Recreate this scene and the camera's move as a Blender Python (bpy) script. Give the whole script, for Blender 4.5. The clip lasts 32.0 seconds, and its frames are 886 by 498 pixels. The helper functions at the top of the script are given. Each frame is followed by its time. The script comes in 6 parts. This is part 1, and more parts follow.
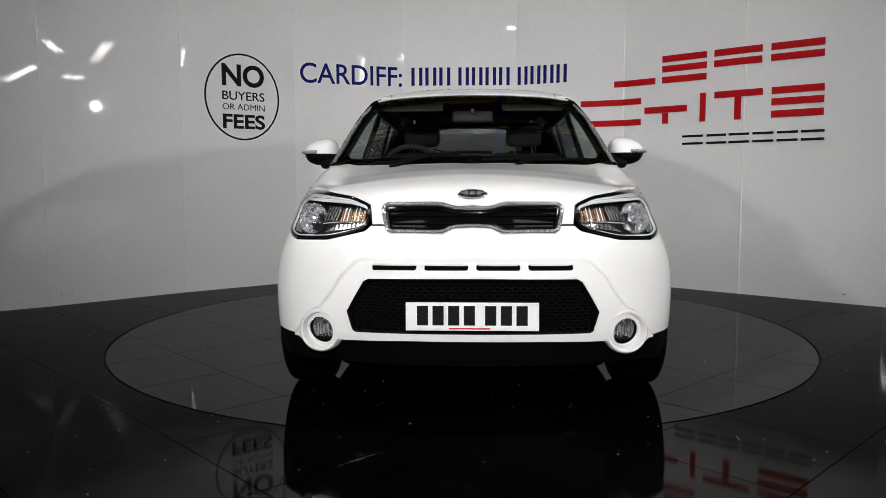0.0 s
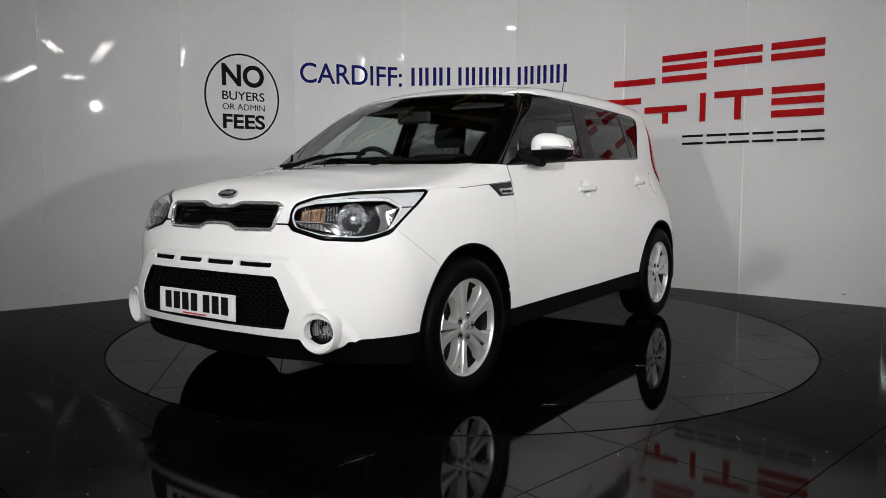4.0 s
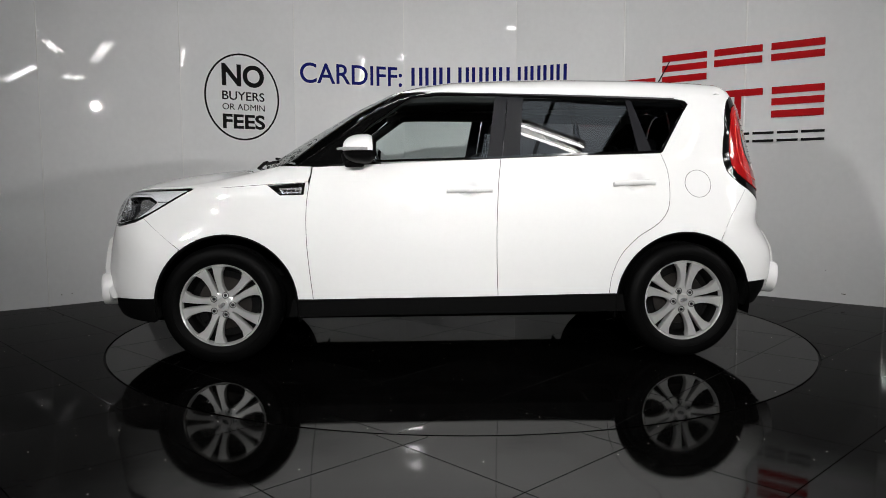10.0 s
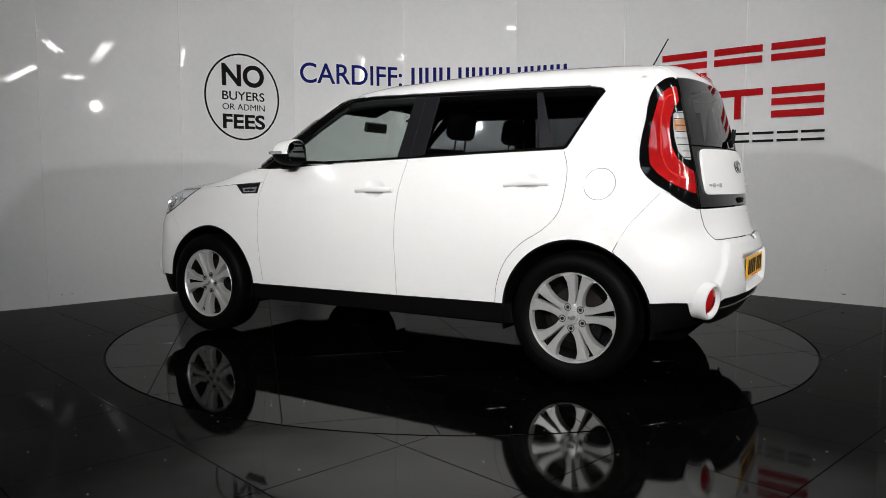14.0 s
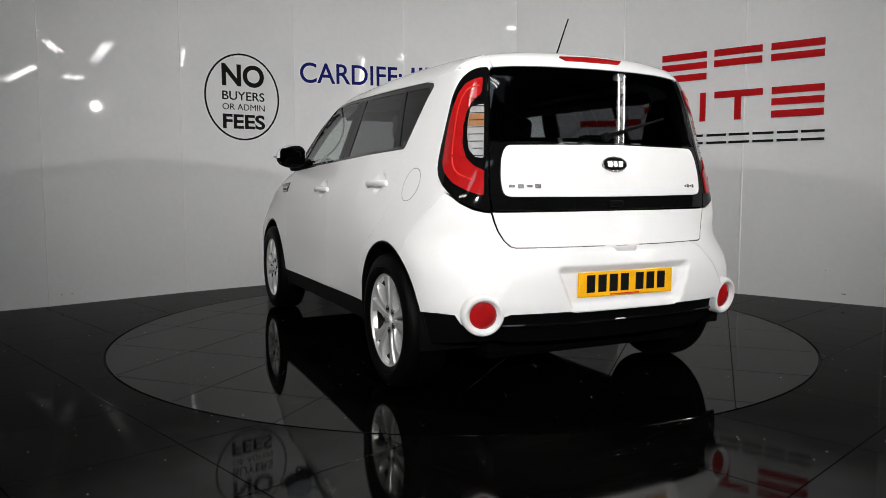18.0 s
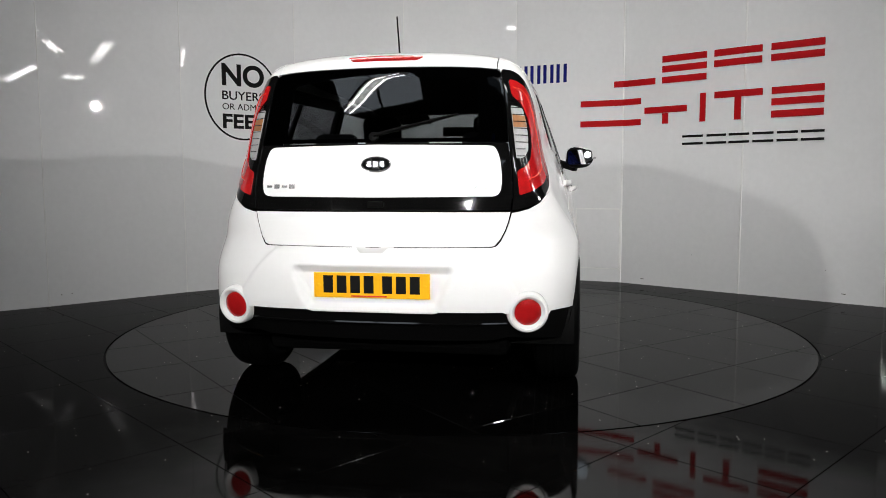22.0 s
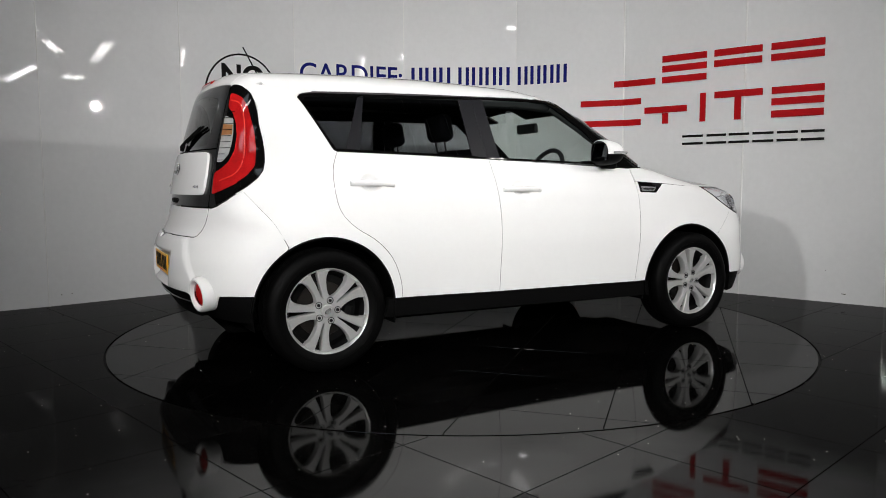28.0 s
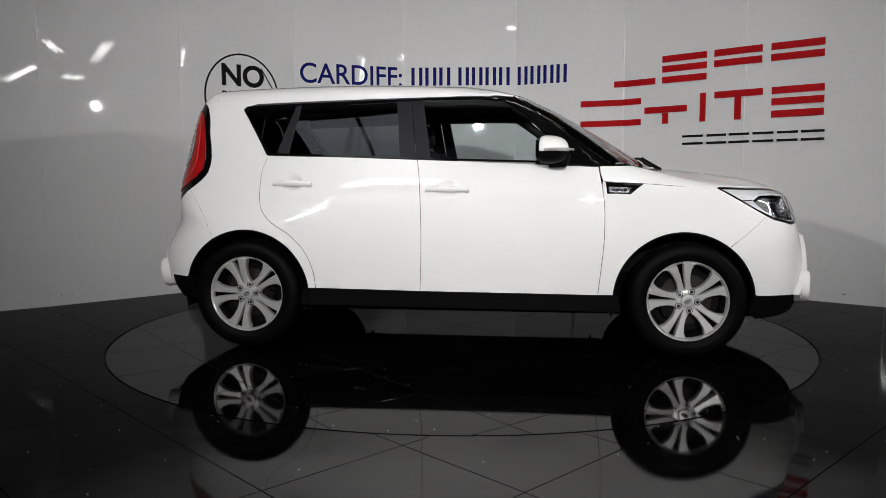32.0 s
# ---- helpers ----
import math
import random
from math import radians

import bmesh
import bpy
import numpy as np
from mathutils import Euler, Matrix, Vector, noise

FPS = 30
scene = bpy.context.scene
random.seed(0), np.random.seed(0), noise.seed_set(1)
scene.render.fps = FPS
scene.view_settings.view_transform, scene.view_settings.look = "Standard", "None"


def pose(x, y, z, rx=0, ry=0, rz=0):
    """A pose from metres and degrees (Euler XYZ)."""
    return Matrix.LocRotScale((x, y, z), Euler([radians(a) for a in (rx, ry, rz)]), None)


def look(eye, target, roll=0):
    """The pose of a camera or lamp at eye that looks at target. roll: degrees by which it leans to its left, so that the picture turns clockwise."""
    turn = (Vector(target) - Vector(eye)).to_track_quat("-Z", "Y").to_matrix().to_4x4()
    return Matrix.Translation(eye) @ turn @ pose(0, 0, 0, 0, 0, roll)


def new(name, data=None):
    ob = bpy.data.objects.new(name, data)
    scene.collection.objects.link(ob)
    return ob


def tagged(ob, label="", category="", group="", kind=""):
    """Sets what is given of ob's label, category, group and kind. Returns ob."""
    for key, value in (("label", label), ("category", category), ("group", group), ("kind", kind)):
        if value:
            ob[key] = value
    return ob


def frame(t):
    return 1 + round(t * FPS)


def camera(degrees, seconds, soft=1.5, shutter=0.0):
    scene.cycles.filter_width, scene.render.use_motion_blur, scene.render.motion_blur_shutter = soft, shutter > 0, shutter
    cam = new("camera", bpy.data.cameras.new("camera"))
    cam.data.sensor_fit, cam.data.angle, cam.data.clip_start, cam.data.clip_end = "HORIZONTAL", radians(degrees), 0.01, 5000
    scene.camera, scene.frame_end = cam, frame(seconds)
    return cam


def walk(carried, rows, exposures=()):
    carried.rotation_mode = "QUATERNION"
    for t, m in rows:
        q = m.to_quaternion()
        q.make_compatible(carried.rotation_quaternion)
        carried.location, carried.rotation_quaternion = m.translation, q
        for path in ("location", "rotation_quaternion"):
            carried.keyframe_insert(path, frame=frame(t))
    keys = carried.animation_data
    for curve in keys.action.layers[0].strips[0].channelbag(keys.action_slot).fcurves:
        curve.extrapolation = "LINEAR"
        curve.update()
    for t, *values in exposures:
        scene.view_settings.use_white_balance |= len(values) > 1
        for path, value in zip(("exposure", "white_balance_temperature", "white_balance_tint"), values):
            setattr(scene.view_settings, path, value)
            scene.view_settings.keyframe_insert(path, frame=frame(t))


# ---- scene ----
CENTRE_X, CENTRE_Y = 0.0866, 0.0952          # the car's middle on the turntable
cam = camera(61.5, 32.0, soft=0.9)
EYE = (0.0, -5.0694, 0.9888)
VIEW = look(EYE, (EYE[0] - 0.020873, EYE[1] + 0.995852, EYE[2] - 0.088565), -0.13)
walk(cam, [(0.0, VIEW), (32.0, VIEW)], exposures=[(0.0, -0.02), (2.0, -0.10), (3.0, -0.18), (3.6, -0.15), (5.5, 0.04), (7.0, 0.05), (9.0, 0.02), (12.0, 0.06), (14.0, 0.13), (17.0, 0.12), (18.0, 0.03), (19.0, 0.03), (20.0, 0.06), (21.0, 0.11), (24.0, 0.15), (28.0, 0.12),
                                            (29.0, -0.07), (30.0, -0.13), (31.0, -0.16), (32.0, -0.16)])

# the heading of the car and the turntable, degrees about z at whole seconds
TURN = [(0.0, -91.1), (0.5, -93.9), (1.0, -97.7), (1.5, -102.1), (2.0, -106.45), (3.0, -115.2),
        (4.0, -123.9), (5.0, -132.5), (6.0, -141.0), (7.0, -149.6), (8.0, -158.3), (9.0, -166.95),
        (10.0, -175.4), (11.0, -183.8), (12.0, -192.4), (13.0, -201.15), (14.0, -209.8), (15.0, -218.2),
        (16.0, -226.6), (17.0, -235.15), (18.0, -243.9), (19.0, -252.55), (20.0, -261.25), (21.0, -270.0),
        (22.0, -278.65), (23.0, -287.25), (24.0, -296.0), (25.0, -304.9), (26.0, -313.8), (27.0, -322.6),
        (28.0, -331.35), (29.0, -340.15), (30.0, -349.0), (31.0, -357.65), (32.0, -366.2)]

# ---- light ----
world = bpy.data.worlds.new("world")
scene.world = world
world.use_nodes = True
sky = world.node_tree.nodes.new("ShaderNodeTexSky")
sky.sky_type, sky.sun_disc = "NISHITA", False
sky.sun_elevation, sky.sun_rotation = radians(35), radians(200)
back = world.node_tree.nodes["Background"]
world.node_tree.links.new(sky.outputs["Color"], back.inputs["Color"])
back.inputs["Strength"].default_value = 0.06
TUBE_GLOW = 32.0


# ---- materials ----
def material(name, colour, rough=0.5, metal=0.0, spec=0.5, coat=0.0, vary=0.0, vary_scale=3.0,
             rough_vary=0.0, bump=0.0, bump_scale=200.0, ior=1.5):
    """A surface with two scales of variation in colour and roughness, and fine relief."""
    m = bpy.data.materials.new(name)
    m.use_nodes = True
    nodes, links = m.node_tree.nodes, m.node_tree.links
    b = nodes["Principled BSDF"]
    b.inputs["Base Color"].default_value = (*colour, 1)
    b.inputs["Roughness"].default_value = rough
    b.inputs["Metallic"].default_value = metal
    b.inputs["Specular IOR Level"].default_value = spec
    b.inputs["IOR"].default_value = ior
    b.inputs["Coat Weight"].default_value = coat
    b.inputs["Coat Roughness"].default_value = 0.03
    place = nodes.new("ShaderNodeTexCoord")
    if vary or rough_vary:
        wide, fine = nodes.new("ShaderNodeTexNoise"), nodes.new("ShaderNodeTexNoise")
        wide.inputs["Scale"].default_value, wide.inputs["Detail"].default_value = vary_scale, 6
        fine.inputs["Scale"].default_value, fine.inputs["Detail"].default_value = vary_scale * 17, 4
        both = nodes.new("ShaderNodeMath")
        both.operation, both.inputs[1].default_value = "MULTIPLY_ADD", 0.5
        half = nodes.new("ShaderNodeMath")
        half.operation, half.inputs[1].default_value = "MULTIPLY", 0.5
        for n in (wide, fine):
            links.new(place.outputs["Object"], n.inputs["Vector"])
        links.new(fine.outputs["Fac"], half.inputs[0])
        links.new(wide.outputs["Fac"], both.inputs[0])
        links.new(half.outputs[0], both.inputs[2])
        if vary:
            ramp = nodes.new("ShaderNodeMapRange")
            ramp.inputs["From Min"].default_value, ramp.inputs["From Max"].default_value = 0.3, 0.7
            ramp.inputs["To Min"].default_value, ramp.inputs["To Max"].default_value = 1 - vary, 1 + vary
            mul = nodes.new("ShaderNodeVectorMath")
            mul.operation, mul.inputs[0].default_value = "SCALE", colour
            links.new(both.outputs[0], ramp.inputs["Value"])
            links.new(ramp.outputs["Result"], mul.inputs["Scale"])
            links.new(mul.outputs["Vector"], b.inputs["Base Color"])
        if rough_vary:
            r = nodes.new("ShaderNodeMapRange")
            r.inputs["From Min"].default_value, r.inputs["From Max"].default_value = 0.3, 0.7
            r.inputs["To Min"].default_value = max(0.0, rough - rough_vary)
            r.inputs["To Max"].default_value = rough + rough_vary
            links.new(both.outputs[0], r.inputs["Value"])
            links.new(r.outputs["Result"], b.inputs["Roughness"])
    if bump:
        grain, bm_ = nodes.new("ShaderNodeTexNoise"), nodes.new("ShaderNodeBump")
        grain.inputs["Scale"].default_value = bump_scale
        bm_.inputs["Strength"].default_value, bm_.inputs["Distance"].default_value = bump, 0.002
        links.new(place.outputs["Object"], grain.inputs["Vector"])
        links.new(grain.outputs["Fac"], bm_.inputs["Height"])
        links.new(bm_.outputs["Normal"], b.inputs["Normal"])
    return m


def glow(name, colour, strength):
    m = bpy.data.materials.new(name)
    m.use_nodes = True
    b = m.node_tree.nodes["Principled BSDF"]
    b.inputs["Base Color"].default_value = (*colour, 1)
    b.inputs["Emission Color"].default_value = (*colour, 1)
    b.inputs["Emission Strength"].default_value = strength
    return m


def glass(name, tint, rough=0.0, share=1.0):
    """Thin glazing: lets tint through and mirrors by its gloss."""
    m = bpy.data.materials.new(name)
    m.use_nodes = True
    nodes, links = m.node_tree.nodes, m.node_tree.links
    nodes.remove(nodes["Principled BSDF"])
    clear, shine, mix, edge = (nodes.new("ShaderNode" + k) for k in ("BsdfTransparent", "BsdfGlossy", "MixShader", "LayerWeight"))
    clear.inputs["Color"].default_value = (*tint, 1)
    shine.inputs["Roughness"].default_value = rough
    edge.inputs["Blend"].default_value = 0.5
    power, gain = nodes.new("ShaderNodeMath"), nodes.new("ShaderNodeMath")
    power.operation, power.inputs[1].default_value = "POWER", 5.0
    gain.operation, gain.inputs[1].default_value, gain.inputs[2].default_value = "MULTIPLY_ADD", 0.95 * share, 0.045 * share
    links.new(edge.outputs["Facing"], power.inputs[0])
    links.new(power.outputs[0], gain.inputs[0])
    links.new(gain.outputs[0], mix.inputs["Fac"])
    links.new(clear.outputs[0], mix.inputs[1])
    links.new(shine.outputs[0], mix.inputs[2])
    links.new(mix.outputs[0], nodes["Material Output"].inputs["Surface"])
    return m


def granite(name, base, dust, rough, ior, front_ior=0.0):
    """Black granite with bright flecks and a film of dust; each tile differs a little, and the last value is a higher
    IOR in front of the turntable.
    """
    m = material(name, (base, base, base), rough, ior=ior)
    nodes, links = m.node_tree.nodes, m.node_tree.links
    b, place = nodes["Principled BSDF"], nodes["Texture Coordinate"]
    geo_ = nodes.new("ShaderNodeNewGeometry")
    cells = nodes.new("ShaderNodeTexVoronoi")
    cells.inputs["Scale"].default_value = 22
    links.new(geo_.outputs["Position"], cells.inputs["Vector"]) if name == "granite_floor" else links.new(place.outputs["Object"], cells.inputs["Vector"])
    vec = cells.inputs["Vector"].links[0].from_socket
    dot = nodes.new("ShaderNodeMath")
    dot.operation, dot.inputs[1].default_value = "LESS_THAN", 0.058
    links.new(cells.outputs["Distance"], dot.inputs[0])
    pick = nodes.new("ShaderNodeSeparateColor")
    links.new(cells.outputs["Color"], pick.inputs["Color"])
    rare = nodes.new("ShaderNodeMath")
    rare.operation, rare.inputs[1].default_value = "GREATER_THAN", 0.76
    links.new(pick.outputs["Red"], rare.inputs[0])
    both = nodes.new("ShaderNodeMath")
    both.operation = "MULTIPLY"
    links.new(dot.outputs[0], both.inputs[0])
    links.new(rare.outputs[0], both.inputs[1])
    film, scuff = nodes.new("ShaderNodeTexNoise"), nodes.new("ShaderNodeTexNoise")
    film.inputs["Scale"].default_value, film.inputs["Detail"].default_value = 1.7, 8
    scuff.inputs["Scale"].default_value, scuff.inputs["Detail"].default_value = 14, 6
    stretch = nodes.new("ShaderNodeMapping")
    stretch.inputs["Scale"].default_value = (1, 5, 1)
    links.new(vec, film.inputs["Vector"])
    links.new(vec, stretch.inputs["Vector"])
    links.new(stretch.outputs["Vector"], scuff.inputs["Vector"])
    sum_ = nodes.new("ShaderNodeMath")
    sum_.operation = "MULTIPLY"
    links.new(film.outputs["Fac"], sum_.inputs[0])
    links.new(scuff.outputs["Fac"], sum_.inputs[1])
    info = nodes.new("ShaderNodeObjectInfo")
    tone = nodes.new("ShaderNodeMapRange")
    tone.inputs["To Min"].default_value, tone.inputs["To Max"].default_value = 0.75, 1.25
    links.new(info.outputs["Random"], tone.inputs["Value"])
    amount = nodes.new("ShaderNodeMapRange")
    amount.inputs["From Min"].default_value, amount.inputs["From Max"].default_value = 0.15, 0.42
    amount.inputs["To Min"].default_value, amount.inputs["To Max"].default_value = base, base + dust
    links.new(sum_.outputs[0], amount.inputs["Value"])
    toned = nodes.new("ShaderNodeMath")
    toned.operation = "MULTIPLY"
    links.new(amount.outputs["Result"], toned.inputs[0])
    links.new(tone.outputs["Result"], toned.inputs[1])
    grey = nodes.new("ShaderNodeCombineColor")
    for k, f in (("Red", 1.0), ("Green", 0.97), ("Blue", 0.93)):
        part_ = nodes.new("ShaderNodeMath")
        part_.operation, part_.inputs[1].default_value = "MULTIPLY", f
        links.new(toned.outputs[0], part_.inputs[0])
        links.new(part_.outputs[0], grey.inputs[k])
    fleck = nodes.new("ShaderNodeMix")
    fleck.data_type = "RGBA"
    fleck.inputs[7].default_value = (0.9, 0.87, 0.82, 1)
    links.new(both.outputs[0], fleck.inputs[0])
    links.new(grey.outputs["Color"], fleck.inputs[6])
    links.new(fleck.outputs[2], b.inputs["Base Color"])
    # A higher IOR round one spot in front of the turntable strengthens reflections there.
    if front_ior:
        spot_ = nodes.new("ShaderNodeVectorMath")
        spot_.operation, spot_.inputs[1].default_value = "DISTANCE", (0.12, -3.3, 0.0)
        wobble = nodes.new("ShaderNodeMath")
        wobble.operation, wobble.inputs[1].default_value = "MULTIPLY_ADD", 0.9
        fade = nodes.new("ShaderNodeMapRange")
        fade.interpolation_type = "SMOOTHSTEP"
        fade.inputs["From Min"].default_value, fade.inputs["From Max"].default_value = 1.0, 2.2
        fade.inputs["To Min"].default_value, fade.inputs["To Max"].default_value = front_ior, ior
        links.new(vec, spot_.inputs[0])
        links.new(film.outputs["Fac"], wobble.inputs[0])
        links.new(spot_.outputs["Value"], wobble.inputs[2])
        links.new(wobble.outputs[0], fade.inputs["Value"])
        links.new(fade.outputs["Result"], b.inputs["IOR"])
    r = nodes.new("ShaderNodeMapRange")
    r.inputs["From Min"].default_value, r.inputs["From Max"].default_value = 0.12, 0.45
    r.inputs["To Min"].default_value, r.inputs["To Max"].default_value = rough * 0.5, rough * 1.6
    links.new(sum_.outputs[0], r.inputs["Value"])
    links.new(r.outputs["Result"], b.inputs["Roughness"])
    return m


WALL = material("white_wall_panel", (0.72, 0.722, 0.722), 0.022, spec=0.5, vary=0.035, vary_scale=1.3, rough_vary=0.012, bump=0.10, bump_scale=4)
TRIM = material("white_joint_strip", (0.78, 0.78, 0.76), 0.25, vary=0.05)
DIRT = material("dark_scuff", (0.06, 0.05, 0.045), 0.8, vary=0.3)
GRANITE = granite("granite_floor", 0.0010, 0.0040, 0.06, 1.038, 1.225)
DISC_GRANITE = granite("granite_disc", 0.0006, 0.0014, 0.045, 1.45)


def dull(mat, share):
    """A film of matt dust of the stone's own colour that takes a share of the gloss away."""
    nodes, links = mat.node_tree.nodes, mat.node_tree.links
    b, out = nodes["Principled BSDF"], nodes["Material Output"]
    matt, mix = nodes.new("ShaderNodeBsdfDiffuse"), nodes.new("ShaderNodeMixShader")
    mix.inputs[0].default_value = share
    links.new(b.inputs["Base Color"].links[0].from_socket, matt.inputs["Color"])
    links.new(b.outputs[0], mix.inputs[1])
    links.new(matt.outputs[0], mix.inputs[2])
    links.new(mix.outputs[0], out.inputs["Surface"])


dull(DISC_GRANITE, 0.58)
BED = material("dark_mortar", (0.006, 0.006, 0.006), 0.9, vary=0.2)
RED_SIGN = material("red_acrylic", (0.40, 0.006, 0.009), 0.55, spec=0.08, vary=0.06)
BLACK_SIGN = material("black_acrylic", (0.006, 0.006, 0.006), 0.6, spec=0.08, vary=0.1)
BLUE_SIGN = material("blue_vinyl", (0.004, 0.007, 0.12), 0.6, spec=0.08, vary=0.06)
ROOF_DARK = material("dark_roof_sheet", (0.035, 0.03, 0.026), 0.8, vary=0.2, vary_scale=1)
HALL_WALL = material("dim_hall_wall", (0.10, 0.09, 0.085), 0.8, vary=0.2, vary_scale=0.6)
YELLOW_STEEL = material("yellow_painted_steel", (0.75, 0.40, 0.03), 0.45, vary=0.15)
BLUE_STEEL = material("blue_painted_steel", (0.015, 0.05, 0.5), 0.4, vary=0.15)
FIXTURE = material("white_enamel", (0.75, 0.75, 0.73), 0.4, vary=0.04)
TUBE = glow("lit_fluorescent_tube", (1.0, 0.98, 0.97), TUBE_GLOW)
SKYLIGHT = glow("skylight_sheet", (0.80, 0.90, 1.0), 1.6)


# ---- mesh helpers ----
def finish(name, bm, mat, smooth=False):
    me = bpy.data.meshes.new(name)
    bm.to_mesh(me)
    bm.free()
    for m in (mat if isinstance(mat, (list, tuple)) else (mat,)):
        me.materials.append(m)
    if smooth:
        me.shade_smooth()
        me.set_sharp_from_angle(angle=radians(38))
    return me


def part(name, bm, mat, parent=None, label="", smooth=False):
    """Link a bmesh as one mesh object under a thing or a part."""
    ob = new(name, finish(name, bm, mat, smooth))
    ob.parent = parent
    return tagged(ob, label)


def holder(name, label, category, group="", m=None, kind=""):
    ob = new(name)
    ob.empty_display_size = 0.1
    if m is not None:
        ob.matrix_basis = m
    return tagged(ob, label, category, group, kind)


def add_box(bm, size, at=(0, 0, 0), rot=None, bevel=0.0, segments=2):
    m = Matrix.Translation(at) @ (rot or Matrix()) @ Matrix.Diagonal((*size, 1))
    r = bmesh.ops.create_cube(bm, size=1, matrix=m)
    if bevel:
        edges = list({e for v in r["verts"] for e in v.link_edges})
        bmesh.ops.bevel(bm, geom=edges, offset=bevel, segments=segments, affect="EDGES", profile=0.5)


def box(size, at=(0, 0, 0), rot=None, bevel=0.0, segments=2):
    bm = bmesh.new()
    add_box(bm, size, at, rot, bevel, segments)
    return bm


def add_prism(bm, outline, low, high, to3):
    """A slab between two heights over a 2D outline; to3(a, b, h) gives the place."""
    lo = [bm.verts.new(to3(a, b, low)) for a, b in outline]
    hi = [bm.verts.new(to3(a, b, high)) for a, b in outline]
    n = len(outline)
    bm.faces.new(hi)
    bm.faces.new(lo[::-1])
    for i in range(n):
        bm.faces.new((lo[i], lo[(i + 1) % n], hi[(i + 1) % n], hi[i]))


def add_tube(bm, pts, radius, sides=8, close=False):
    """A round bar along points; radius may be a list."""
    pts = [Vector(q) for q in pts]
    rings = []
    for i, q in enumerate(pts):
        a, b_ = pts[max(i - 1, 0)], pts[min(i + 1, len(pts) - 1)]
        if close:
            a, b_ = pts[i - 1], pts[(i + 1) % len(pts)]
        t = (b_ - a).normalized()
        u = t.cross(Vector((0, 0, 1)) if abs(t.z) < 0.95 else Vector((1, 0, 0))).normalized()
        w_ = t.cross(u)
        r = radius[i] if isinstance(radius, (list, tuple)) else radius
        rings.append([bm.verts.new(q + r * (math.cos(k * math.tau / sides) * u + math.sin(k * math.tau / sides) * w_)) for k in range(sides)])
    m = len(rings)
    for i in range(m if close else m - 1):
        for k in range(sides):
            bm.faces.new((rings[i][k], rings[i][(k + 1) % sides], rings[(i + 1) % m][(k + 1) % sides], rings[(i + 1) % m][k]))
    if not close:
        bm.faces.new(rings[0][::-1])
        bm.faces.new(rings[-1])
    bmesh.ops.recalc_face_normals(bm, faces=bm.faces)


def tube(pts, radius, sides=8, close=False):
    bm = bmesh.new()
    add_tube(bm, pts, radius, sides, close)
    return bm


def flip_y(bm):
    bmesh.ops.transform(bm, matrix=Matrix.Diagonal((1, -1, 1, 1)), verts=bm.verts)
    bmesh.ops.reverse_faces(bm, faces=bm.faces)
    return bm


def lathe(profile, axis_m, n=40, mat_close=True):
    """A turned shape; profile of (radius, height) along the axis z of axis_m."""
    bm = bmesh.new()
    rings = [[bm.verts.new(axis_m @ Vector((r * math.cos(k * math.tau / n), r * math.sin(k * math.tau / n), h))) for k in range(n)] for r, h in profile]
    for a, b_ in zip(rings, rings[1:]):
        for k in range(n):
            bm.faces.new((a[k], a[(k + 1) % n], b_[(k + 1) % n], b_[k]))
    bmesh.ops.remove_doubles(bm, verts=bm.verts, dist=1e-6)
    bmesh.ops.recalc_face_normals(bm, faces=bm.faces)
    return bm


def facing(place, way, up=(0, 0, 1)):
    """A frame at place with its z along way and its y near up."""
    z = Vector(way).normalized()
    x = Vector(up).cross(z).normalized()
    y = z.cross(x)
    return Matrix.Translation(place) @ Matrix((x, y, z)).transposed().to_4x4()


# ---- the booth wall: flat white panels set round the turntable ----
WALL_TOP = 3.15
CORNERS = [(-5.15, -0.95), (-4.21, 0.09), (-3.302, 0.809), (-2.474, 1.614), (-1.606, 2.323), (-0.563, 2.735),
           (0.591, 2.735), (1.603, 2.301), (2.485, 1.548), (3.364, 0.829), (4.27, 0.10), (5.2, -0.75)]
CORNERS = [Vector(c) for c in CORNERS]


def panel_frame(i):
    a, b_ = CORNERS[i], CORNERS[i + 1]
    t = (b_ - a).normalized()
    return a, b_, t, Vector((t.y, -t.x))


def on_panel(i, s, z, off):
    a, b_, t, n = panel_frame(i)
    q = a + t * s + n * off
    return Vector((q.x, q.y, z))


booth = holder("wall_booth", "white glossy panel wall set round the turntable", "wall", kind="structure")


def buckle(i, s, z):
    """How far a thin panel stands off its flat plane."""
    k = {0: 0.0011, 1: 0.0011, 2: 0.00022}.get(i, 0.00006)
    return k * (math.sin(9.5 * s + 1.9 * math.sin(2.6 * z + i)) * math.sin(5.2 * z + 0.7 * i) + 0.5 * math.sin(4.1 * z + 6.0 * s + 1.3 * i))


